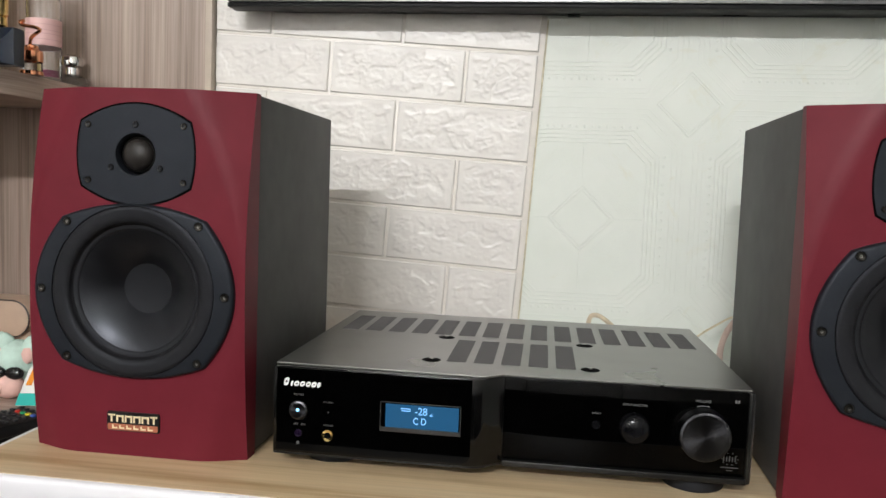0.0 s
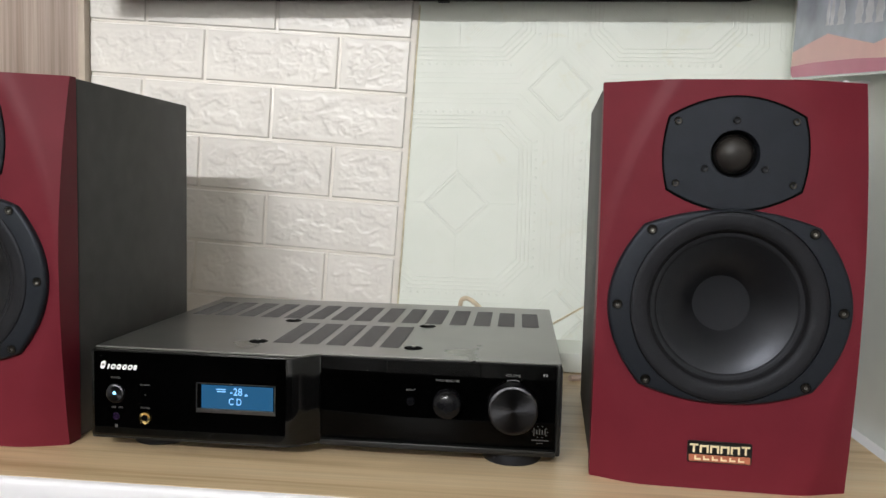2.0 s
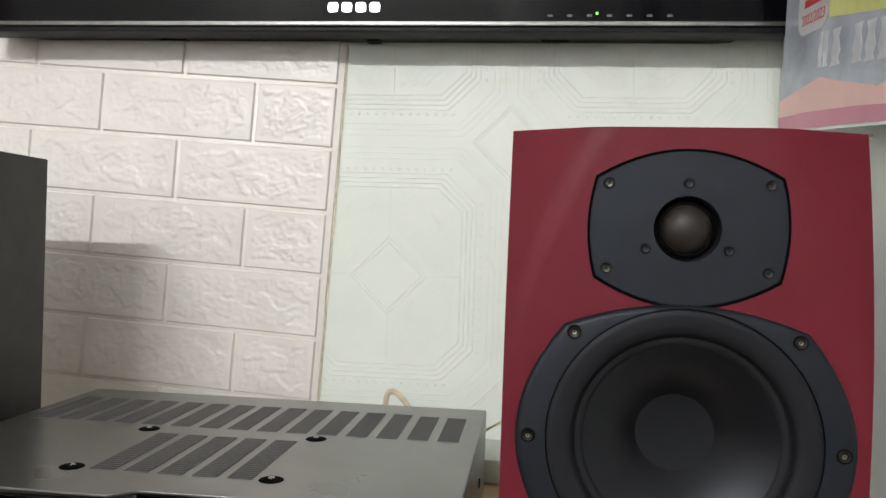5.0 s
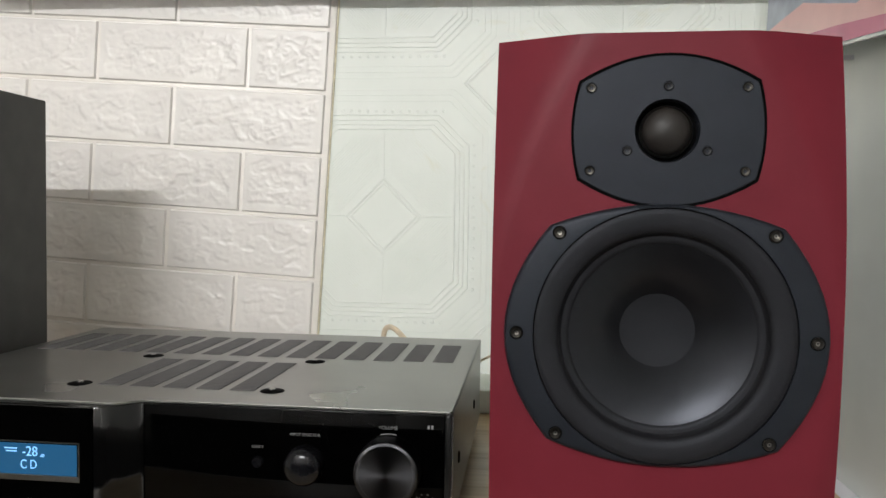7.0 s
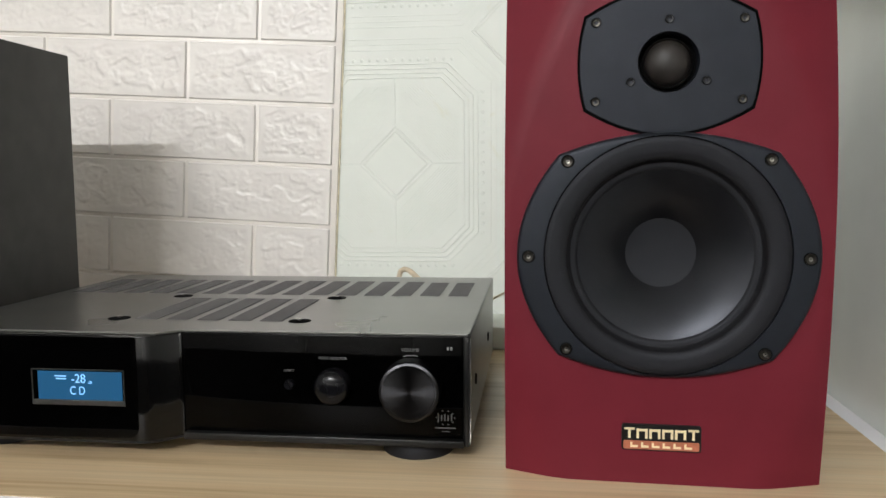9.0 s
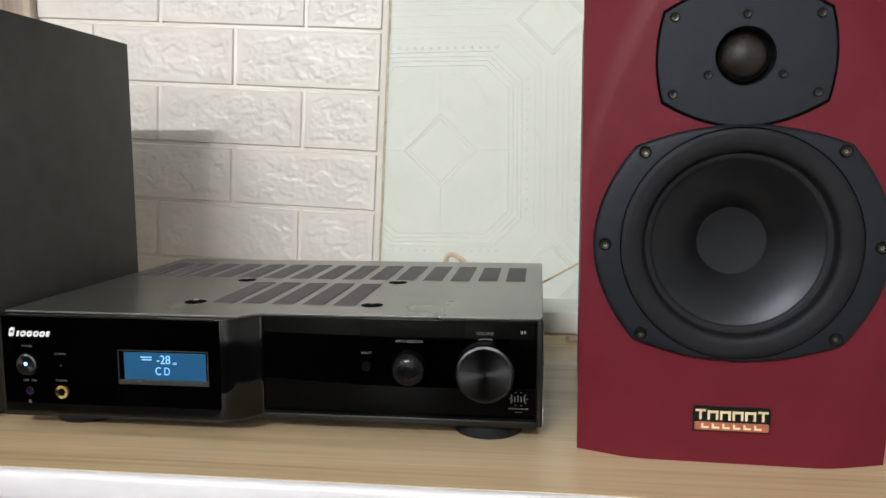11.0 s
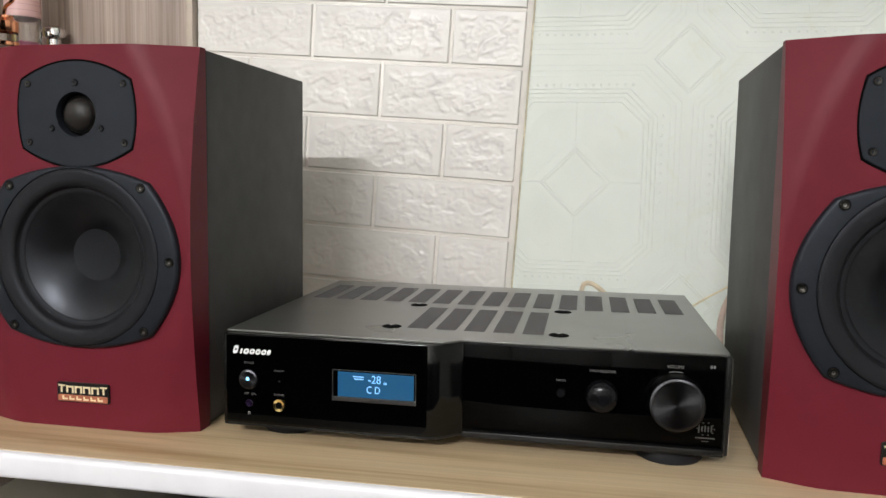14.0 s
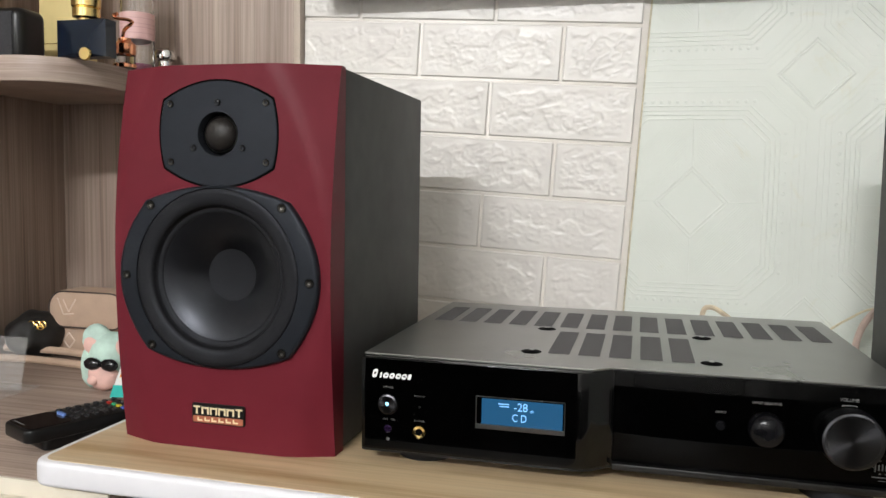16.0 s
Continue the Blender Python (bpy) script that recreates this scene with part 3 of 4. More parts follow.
# badge with plain strokes for its mark
badge = part("badge", prism(rounded(-0.0258, 0.0258, 0.0325 - 0.0090, 0.0325 + 0.0090, 0.0018, 3), -0.0022, 0.0, "y", 0.0004, 1), BADGEBLACK, speaker, "small black and copper badge")
part("stripe", prism(rounded(-0.0246, 0.0246, 0.0325 - 0.0080, 0.0325 - 0.0022, 0.0010, 3), -0.0026, -0.0021, "y"), BADGEORANGE, badge, "copper lower band")
for i, kind in enumerate((0, 1, 1, 1, 1, 0)):
    bm = bmesh.new()
    x = -0.0208 + 0.0083 * i
    z0, z1 = 0.0320, 0.0392
    if kind == 0:
        box(x - 0.0008, x + 0.0008, -0.0028, -0.0021, z0, z1, bm=bm)
        box(x - 0.0034, x + 0.0034, -0.0028, -0.0021, z1 - 0.0015, z1, bm=bm)
    else:
        box(x - 0.0036, x - 0.0020, -0.0028, -0.0021, z0, z1 - 0.0006, bm=bm)
        box(x + 0.0020, x + 0.0036, -0.0028, -0.0021, z0, z1 - 0.0006, bm=bm)
        box(x - 0.0030, x + 0.0030, -0.0027, -0.0021, z1 - 0.0024, z1 - 0.0008, bm=bm)
    part("stroke", bm, CREAMPRINT, badge, "", 0)
    bm = bmesh.new()
    x = -0.0175 + 0.0070 * i
    box(x - 0.0026, x + 0.0024, -0.0030, -0.0025, 0.0258, 0.0272, bm=bm)
    box(x - 0.0026, x - 0.0012, -0.0030, -0.0025, 0.0258, 0.0292, bm=bm)
    part("lower_stroke", bm, CREAMPRINT, badge, "", 0)
copy_thing(speaker, pose(0.3700, 0.7215, TABLE, 0, 0, -2.4))


def spun(radius, h):
    """The profile of a flat turned face with a shallow step near its edge."""
    return [(0.0, h), (radius * 0.25, h), (radius * 0.6, h), (radius * 0.93, h), (radius * 0.94, h + 0.00025), (radius, h + 0.00025)]


# ---- amplifier ----
amp = thing("amplifier", pose(0.028, 0.72, TABLE), "black integrated amplifier with a glossy front and vented grey lid", "amplifier")
AX, AT, AB = 0.212, 0.0950, 0.0130
F1, F2, BACK = 0.005, 0.023, 0.334
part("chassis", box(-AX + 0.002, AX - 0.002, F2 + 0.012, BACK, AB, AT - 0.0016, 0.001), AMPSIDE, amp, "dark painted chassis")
lid_pts = [(-AX, BACK), (-AX, F1 + 0.012), (-0.030, F1 + 0.008), (-0.018, F1 + 0.008), (-0.004, F2 + 0.002), (AX - 0.002, F2 + 0.004), (AX - 0.0005, F2 + 0.007), (AX, BACK)]
lid = part("lid", prism(lid_pts, AT - 0.0018, AT, "z", 0.0004, 2), AMPTOP, amp, "grey painted metal lid", 20)
part("lid_side", box(AX - 0.0018, AX, F2 + 0.010, BACK, AB + 0.002, AT - 0.0019), AMPTOP, lid)
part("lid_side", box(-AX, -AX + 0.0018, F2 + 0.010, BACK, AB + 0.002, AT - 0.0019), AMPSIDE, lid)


def vent(x, y0, y1, w=0.0184):
    v = part("vent", box(x - w / 2, x + w / 2, y0, y1, AT + 0.0001, AT + 0.0003), GAPGREY, lid, "", 0)
    bm = bmesh.new()
    n = int((y1 - y0) / 0.0046)
    for i in range(n + 1):
        y = y0 + (y1 - y0) * i / n
        box(x - w / 2, x + w / 2, y - 0.0007, y + 0.0007, AT + 0.0001, AT + 0.0006, bm=bm)
    tagged(part("vent_grille", bm, AMPVENT, v, "", 0), kind="stuff")


GAPGREY = material("vent_dark", (0.045, 0.043, 0.043), 0.6, 0.2)
AMPVENT = material("vent_bars", (0.11, 0.105, 0.105), 0.5, 0.4)
for i in range(15):
    short = i > 12
    vent(-0.189 + 0.0268 * i, 0.198 if not short else 0.200, 0.291 if not short else 0.287)
for i in range(5):
    vent(-0.0515 + 0.0259 * i, 0.064, 0.169)
for x in (-0.0755, 0.0745):
    for y in (0.066, 0.182):
        washer = lathe([(0.0, 0.0012), (0.0026, 0.0012), (0.0028, 0.0007), (0.0058, 0.0006), (0.0085, 0.0004), (0.0090, 0.0)], 24, (x, y, AT), "z")
        w = part("lid_screw", washer, GAP, lid, "black recessed lid screw")
        part("screw_head", lathe([(0, 0.0022), (0.0017, 0.0021), (0.0024, 0.0016), (0.0024, 0.0010)], 16, (x, y, AT), "z"), SILVER, w)

# glossy front: a proud left block that sweeps back to the right panel
ZF0, ZF1 = AB, AT - 0.002
front = [(-AX, F1 + 0.010), (-AX + 0.0015, F1 + 0.002), (-AX + 0.005, F1 + 0.0008), (-0.034, F1 + 0.0008), (-0.026, F1 + 0.0016), (-0.019, F1 + 0.005), (-0.006, F2 - 0.0005), (-0.003, F2), (-0.003, F2 + 0.011), (-AX, F1 + 0.0185)]
SWEEP = material("sweep_gloss_black", (0.002, 0.002, 0.002), 0.10, 0, 0.30)
left_block = part("front_block", prism(front, ZF0 + 0.002, ZF1, "z", 0.0008, 2), SWEEP, amp, "glossy black front block with a swept end")
corner = [(-0.038 + 0.008 * math.sin(radians(a)), ZF0 + 0.0125 - 0.008 * math.cos(radians(a))) for a in range(0, 91, 15)]
plate_pts = [(-AX + 0.005, ZF0 + 0.0045)] + corner + [(-0.030, ZF1 - 0.0004), (-AX + 0.005, ZF1 - 0.0004)]
part("front_plate", prism(plate_pts, F1, F1 + 0.0010, "y"), ACRYLIC, left_block, "glossy black plate with a rounded corner")
part("block_sill", prism([(x, y + 0.0008) for x, y in front], ZF0, ZF0 + 0.0018, "z"), SATINBLACK, left_block)
right_panel = part("front_panel", box(-0.0025, AX - 0.005, F2, F2 + 0.0115, ZF0 + 0.006, ZF1, 0.0006), ACRYLIC, amp, "glossy black front panel")
part("panel_sill", box(-0.0025, AX - 0.004, F2 - 0.004, F2 + 0.0110, ZF0, ZF0 + 0.0055, 0.0012), SATINBLACK, amp, "satin black sill")
part("end_cap", box(AX - 0.0048, AX, F2 - 0.001, F2 + 0.0095, ZF0, ZF1 + 0.001, 0.0018, 3), SATINBLACK, amp)
# silver strip in place of the wall's reflection in the acrylic edge
part("edge_glint", box(AX - 0.0002, AX + 0.0005, F2 + 0.0005, F2 + 0.0028, ZF0 + 0.003, ZF1 - 0.001), SILVER, amp, "thin silver strip standing in for the glint on the edge")
for x in (-0.165, 0.170):
    for y in (0.055, 0.29):
        part("foot", lathe([(0, -AB), (0.0262, -AB), (0.0272, -AB + 0.0012), (0.0272, -0.004), (0.0255, 0), (0, 0)], 36, (x, y, AB), "z"), RUBBER, amp, "round black foot")

# display
DX0, DX1, DZ0, DZ1 = -0.1105, -0.0400, 0.0425, 0.0680
bezel = bmesh.new()
box(DX0 - 0.001, DX1 + 0.001, F1 - 0.0007, F1 + 0.0005, DZ0 - 0.001, DZ0 + 0.0028, 0.0002, 1, bezel)
box(DX0 - 0.001, DX1 + 0.001, F1 - 0.0006, F1 + 0.0005, DZ1 - 0.0003, DZ1 + 0.0005, bm=bezel)
box(DX1 + 0.0002, DX1 + 0.001, F1 - 0.0006, F1 + 0.0005, DZ0 - 0.001, DZ1 + 0.0005, bm=bezel)
box(DX0 - 0.001, DX0 - 0.0002, F1 - 0.0006, F1 + 0.0005, DZ0 - 0.001, DZ1 + 0.0005, bm=bezel)
display = part("display", box(DX0 + 0.004, DX1 - 0.001, F1 - 0.0004, F1 + 0.0002, DZ0 + 0.0030, DZ1 - 0.0012), LCD, amp, "lit blue display window")
part("display_bezel", bezel, speckled("bezel_grey", (0.26, 0.26, 0.25), 0.3, 200, 0.1, 1500, 0.00002, metal=1.0), display, "thin metal bezel")
lettering("display_text", "-28", 0.0096, LCDTEXT, display, -0.0745, F1 - 0.0006, 0.0612, squeeze=0.9)
lettering("display_text", "C D", 0.0088, LCDTEXT, display, -0.0755, F1 - 0.0006, 0.0522, squeeze=0.8)
lettering("display_text", "dB", 0.0030, LCDTEXT, display, -0.0655, F1 - 0.0006, 0.0588)
bm = bmesh.new()
box(-0.0930, -0.0840, F1 - 0.0007, F1 - 0.0004, 0.0628, 0.0636, bm=bm)
box(-0.0920, -0.0840, F1 - 0.0007, F1 - 0.0004, 0.0608, 0.0616, bm=bm)
part("display_bars", bm, LCDTEXT, display, "", 0)

# mark, power button, socket
bm = bmesh.new()
for x, w, hgt in ((-0.1990, 0.0042, 0.0072), (-0.1936, 0.0016, 0.0046), (-0.1892, 0.0046, 0.0046), (-0.1838, 0.0044, 0.0046), (-0.1784, 0.0044, 0.0046), (-0.1732, 0.0044, 0.0046), (-0.1686, 0.0030, 0.0046)):
    own = prism(rounded(x - w / 2, x + w / 2, 0.0768, 0.0768 + hgt, min(w, hgt) * 0.4, 3), F1 - 0.0008, F1)
    for v in own.verts:
        v.co.x += 0.25 * (v.co.z - 0.0768)
    if w > 0.004:
        hole = prism(rounded(x - w * 0.18, x + w * 0.22, 0.0768 + hgt * 0.42, 0.0768 + hgt * 0.66, w * 0.08, 2), F1 - 0.0010, F1 - 0.0007)
        for v in hole.verts:
            v.co.x += 0.25 * (v.co.z - 0.0768)
        part("mark_gap", hole, GAP, left_block, "", 0)
    merge(own, bm)
part("mark", bm, material("bright_print", (0.85, 0.85, 0.85), 0.35), left_block, "silver mark of plain strokes", 0)
PX = -0.1865
power = part("power_button", lathe(spun(0.0070, -0.0030) + [(0.0084, -0.0022), (0.0090, 0.0)], 40, (PX, F1, 0.0548)), KNOB, amp, "round metal power button", 2)
part("power_light", lathe([(0.0, -0.0036), (0.0012, -0.0034), (0.0016, -0.0029)], 16, (PX, F1, 0.0556)), BLUELED, power, "blue light")
part("sensor", lathe([(0.0, -0.0006), (0.0030, -0.0004), (0.0034, 0.0)], 24, (PX, F1, 0.0335)), material("sensor_window", (0.012, 0.006, 0.022), 0.1), left_block)
part("sensor_mark", box(PX - 0.0012, PX + 0.0012, F1 - 0.0002, F1 + 0.0001, 0.0235, 0.0262), DIMPRINT, left_block)
lettering("lettering", "POWER", 0.0026, DIMPRINT, left_block, PX, F1 - 0.0001, 0.0690)
lettering("lettering", "OFF   ON", 0.0026, DIMPRINT, left_block, PX + 0.001, F1 - 0.0001, 0.0418)
lettering("lettering", "STANDBY", 0.0022, DIMPRINT, left_block, -0.1590, F1 - 0.0001, 0.0635)
lettering("lettering", "PHONES", 0.0024, DIMPRINT, left_block, -0.1590, F1 - 0.0001, 0.0425)
part("standby_light", lathe([(0, -0.0003), (0.0008, -0.0003), (0.0010, 0)], 10, (-0.1590, F1, 0.0545)), DARKSTEEL, left_block)
jack = part("headphone_socket", lathe([(0.0030, 0.0), (0.0030, -0.0012), (0.0052, -0.0016), (0.0058, 0.0)], 32, (-0.1590, F1, 0.0335)), BRASS, amp, "gold headphone socket")
part("socket_hole", lathe([(0, -0.0003), (0.0031, -0.0003)], 24, (-0.1590, F1, 0.0335)), GAP, jack)

# knobs and lettering of the right panel
vol = part("volume_knob", lathe(spun(0.0195, -0.0150) + [(0.0212, -0.0142), (0.0218, -0.0125), (0.0222, 0.0)], 72, (0.1700, F2, 0.0560)), KNOB, amp, "large spun black volume knob", 2)
part("pointer", prism([(0.1640 + 0.0006 * i, 0.0560 + math.sqrt(max(0, 0.0232 ** 2 - (0.006 - 0.0006 * i) ** 2)) + w) for w, seq in ((0, range(19)), (0.0007, range(18, -1, -1))) for i in seq], F2 - 0.0003, F2 + 0.0001), PRINT, right_panel)
SATINGLOSS = speckled("knob_black", (0.005, 0.005, 0.006), 0.2, 60, 0.15, 1500, 0.00001, spec=0.2)
sel = part("selector_knob", lathe([(0.0, -0.0125)] + [(0.0128 * math.sin(radians(a)), -0.0065 - 0.006 * math.cos(radians(a))) for a in range(15, 95, 10)] + [(0.0134, 0.0)], 56, (0.1120, F2, 0.0560)), SATINGLOSS, amp, "round glossy selector knob")
part("direct_button", lathe([(0.0, -0.0025), (0.0032, -0.0025), (0.0040, -0.0015), (0.0042, 0.0)], 28, (0.0790, F2, 0.0560)), SATINGLOSS, amp, "small round button")
lettering("lettering", "VOLUME", 0.0034, PRINT, right_panel, 0.1690, F2 - 0.0001, 0.0835)
lettering("lettering", "INPUT SELECTOR", 0.0027, PRINT, right_panel, 0.1120, F2 - 0.0001, 0.0762)
lettering("lettering", "DIRECT", 0.0024, PRINT, right_panel, 0.0790, F2 - 0.0001, 0.0665)
bm = bmesh.new()
box(0.1955, 0.1972, F2 - 0.0002, F2 + 0.0001, 0.0838, 0.0864, bm=bm)
box(0.1980, 0.1995, F2 - 0.0002, F2 + 0.0001, 0.0838, 0.0864, bm=bm)
part("model_mark", bm, PRINT, right_panel, "", 0)
bm = bmesh.new()
for i in range(5):
    box(0.1885 + 0.0024 * i, 0.1896 + 0.0024 * i, F2 - 0.0002, F2 + 0.0001, 0.0322, 0.0372 - 0.0008 * (i % 2), bm=bm)
for i in range(10):
    a = radians(36 * i)
    box(0.1942 + 0.0066 * math.cos(a) - 0.0006, 0.1942 + 0.0066 * math.cos(a) + 0.0006, F2 - 0.0002, F2 + 0.0001, 0.0345 + 0.0052 * math.sin(a) - 0.0004, 0.0345 + 0.0052 * math.sin(a) + 0.0004, bm=bm)
box(0.1868, 0.2015, F2 - 0.0002, F2 + 0.0001, 0.0264, 0.0274, bm=bm)
box(0.1915, 0.1970, F2 - 0.0002, F2 + 0.0001, 0.0240, 0.0246, bm=bm)
part("studio_mark", bm, material("faint_print", (0.045, 0.045, 0.045), 0.5), right_panel, "grey mark of plain strokes", 0)
for y in (0.075, 0.235):
    part("side_screw", lathe([(0, 0.0012), (0.004, 0.0010), (0.0045, 0)], 18, (AX, y, 0.050), "x"), GAP, amp)


# ---- television ----
TRIMSILVER = speckled("dull_silver_trim", (0.30, 0.30, 0.30), 0.33, 200, 0.1, 1500, 0.00002, metal=1.0)
tv = thing("television", pose(0.068, 1.140, 1.328), "black flat television on the wall with a silver lower trim", "television")
part("bezel", box(-0.479, 0.485, 0.0, 0.030, -0.003, 0.56, 0.003), TVBLACK, tv, "glossy black bezel")
part("screen", box(-0.454, 0.460, -0.0006, 0.002, 0.055, 0.535), material("screen_glass", (0.01, 0.01, 0.012), 0.08), tv)
part("trim_strip", box(-0.477, 0.483, -0.0014, 0.012, -0.003, 0.0025, 0.0010), TRIMSILVER, tv, "silver trim strip")
part("lower_lip", box(-0.479, 0.485, 0.001, 0.034, -0.010, -0.0034, 0.002), TVPLASTIC, tv)
rear = prism([(-0.462, 0.010), (-0.448, 0.002), (-0.428, -0.0045), (-0.41, -0.0055), (0.42, -0.0055), (0.438, -0.0045), (0.452, 0.002), (0.462, 0.010), (0.462, 0.50), (-0.462, 0.50)], 0.0345, 0.066, "y", 0.0015, 2)
part("back_cover", rear, TVPLASTIC, tv, "black plastic back cover")
for x in (-0.245, 0.233):
    part("slot", box(x - 0.016, x + 0.016, 0.040, 0.056, -0.0062, -0.0053), GAP, tv)
part("foot_lug", box(0.005, 0.022, 0.044, 0.058, -0.0095, -0.005, 0.001), TVPLASTIC, tv)
bm = bmesh.new()
for i in range(4):
    x = -0.026 + 0.0165 * i
    prism(rounded(x - 0.006, x + 0.006, 0.013, 0.024, 0.003, 3), -0.0004, 0.001, "y", bm=bm)
part("mark", bm, SILVER, tv, "silver mark of plain strokes", 0)
part("power_light", box(0.276, 0.2785, -0.0006, 0.001, 0.010, 0.0125), GREENLED, tv, "green light")
bm = bmesh.new()
for i in range(7):
    box(0.225 + 0.022 * i - 0.003, 0.225 + 0.022 * i + 0.003, -0.0004, 0.001, 0.0075, 0.010, bm=bm)
part("key_marks", bm, DIMPRINT, tv, "", 0)


# ---- calendar on the side wall ----
cal = thing("wall_calendar", Matrix.Translation((0.5465, 1.130, 1.206)) @ Matrix(((0, 0, 1, 0), (-0.9936, -0.113, 0, 0), (-0.113, 0.9936, 0, 0), (0, 0, 0, 1))), "glossy picture calendar in a pale metal rim, hung askew", "calendar")
CALW, CALH = 0.46, 0.33
PHOTO = speckled("photo_grey_blue", (0.45, 0.48, 0.56), 0.25, 18, 0.25, 900, 0.00001)
part("rim", prism(rounded(0, CALW, 0, CALH, 0.016), -0.0050, 0.0, "z", 0.0008, 2), material("pale_rim", (0.88, 0.88, 0.88), 0.22, 0.4), cal, "pale metal rim")
part("backing", box(0.03, CALW - 0.03, 0.04, CALH - 0.03, -0.0002, 0.0192, 0.001), PALETAUPE, cal, "pale board behind the picture")
sheet = part("picture", prism(rounded(0.0035, CALW - 0.0025, 0.0025, CALH - 0.0025, 0.014), -0.0056, -0.0049, "z"), PHOTO, cal, "grey-blue photograph")
hills = [(0.0026, 0.012), (0.0026, 0.034), (0.060, 0.042), (0.117, 0.049), (0.180, 0.039), (0.241, 0.030), (0.284, 0.036), (0.36, 0.026), (CALW - 0.0026, 0.034), (CALW - 0.0026, 0.012)]
part("hill", prism(hills, -0.0060, -0.0055, "z"), speckled("paper_pink", (0.88, 0.52, 0.49), 0.25, 20, 0.05), sheet, "pink hills at its foot")
band = [(0.014, 0.0027), (0.0055, 0.006), (0.0027, 0.013), (0.0027, 0.0165), (0.08, 0.0185), (0.20, 0.0175), (0.32, 0.0135), (CALW - 0.003, 0.013), (CALW - 0.003, 0.012), (CALW - 0.012, 0.0027)]
part("band", prism(band, -0.0063, -0.0058, "z"), speckled("paper_magenta", (0.66, 0.20, 0.30), 0.25, 20, 0.05), sheet, "magenta lower band")
part("dark_area", prism([(0.268, 0.033), (0.284, 0.036), (0.33, 0.030), (0.345, 0.05), (0.345, 0.20), (0.272, 0.20), (0.266, 0.10)], -0.0059, -0.0055, "z"), material("paper_navy", (0.012, 0.012, 0.05), 0.25), sheet, "plain navy area")
PALEPHOTO = speckled("photo_white", (0.68, 0.69, 0.73), 0.25, 40, 0.15)
for x, w in ((0.112, 0.005), (0.125, 0.006), (0.150, 0.011), (0.197, 0.010), (0.222, 0.010), (0.246, 0.010)):
    v = 0.0590 - 0.062 * (x - 0.1)
    part("baluster", prism([(x - w, v), (x + w, v), (x + w * 0.6, v + 0.005), (x + w, v + 0.012), (x + w * 0.5, v + 0.024), (x + w * 0.9, v + 0.032), (x - w * 0.9, v + 0.032), (x - w * 0.5, v + 0.024), (x - w, v + 0.012), (x - w * 0.6, v + 0.005)], -0.0059, -0.0055, "z"), PALEPHOTO, sheet)
RED_INK = material("red_print", (0.55, 0.05, 0.05), 0.4)
part("yellow_strip", prism([(0.128, 0.101), (0.272, 0.084), (0.272, 0.108), (0.128, 0.125)], -0.00585, -0.0055, "z"), speckled("paper_yellow", (0.78, 0.78, 0.30), 0.3, 40, 0.08), sheet)
part("note", prism(rounded(0.044, 0.128, 0.094, 0.20, 0.020), -0.0060, -0.0055, "z"), speckled("note_grey", (0.62, 0.62, 0.64), 0.3, 60, 0.05), sheet, "pale rounded note")
lettering("lettering", "2022/2023", 0.0145, RED_INK, sheet, 0, 0, 0, turn=Matrix.Translation((0.087, 0.108, -0.0062)) @ Matrix.Rotation(radians(180), 4, "X") @ Matrix.Diagonal((1, -1, 1, 1)))
part("note_bars", box(0.062, 0.126, 0.120, 0.127, -0.0063, -0.0058), RED_INK, sheet)
for y, z in ((1.012, 1.1865), (0.954, 1.1795)):
    hook = thing("wall_hook", pose(0.566, y, z), "small white wall hook below the calendar", "hook", "wall hooks")
    part("peg", lathe([(0, -0.0270), (0.0022, -0.0262), (0.0026, -0.0240), (0.0021, -0.0220), (0.0021, 0)], 16, (0, 0, 0), "x"), WHITEEDGE, hook)


# ---- cables behind the amplifier ----
loop = thing("cable_loop", pose(0, 0, 0), "short bent cream cable behind the amplifier", "cable")
part("wire", tube(spline([(0.172, 1.082, 0.812), (0.168, 1.088, 0.865), (0.154, 1.102, 0.890), (0.138, 1.122, 0.902), (0.127, 1.132, 0.904), (0.121, 1.136, 0.897), (0.119, 1.136, 0.870), (0.119, 1.134, 0.812)]), 0.0032), CABLE, loop)
wire = thing("speaker_cable", pose(0, 0, 0), "thin cream cable running behind the loudspeaker", "cable")
part("wire", tube(spline([(0.225, 1.070, 0.872), (0.255, 1.110, 0.882), (0.290, 1.150, 0.895), (0.325, 1.165, 0.908), (0.37, 1.150, 0.90), (0.40, 1.04, 0.880)]), 0.0014), speckled("cream_wire", (0.72, 0.64, 0.44), 0.45, 80, 0.1), wire)
thick = thing("audio_cable", pose(0, 0, 0), "thick translucent cable drooping to the table", "cable")
part("wire", tube(spline([(0.36, 1.10, 0.905), (0.330, 1.145, 0.912), (0.310, 1.145, 0.896), (0.296, 1.130, 0.868), (0.292, 1.110, 0.838), (0.290, 1.085, 0.8150), (0.270, 1.070, 0.8140)]), 0.0042), speckled("rosy_cable", (0.55, 0.42, 0.36), 0.4, 80, 0.1), thick)


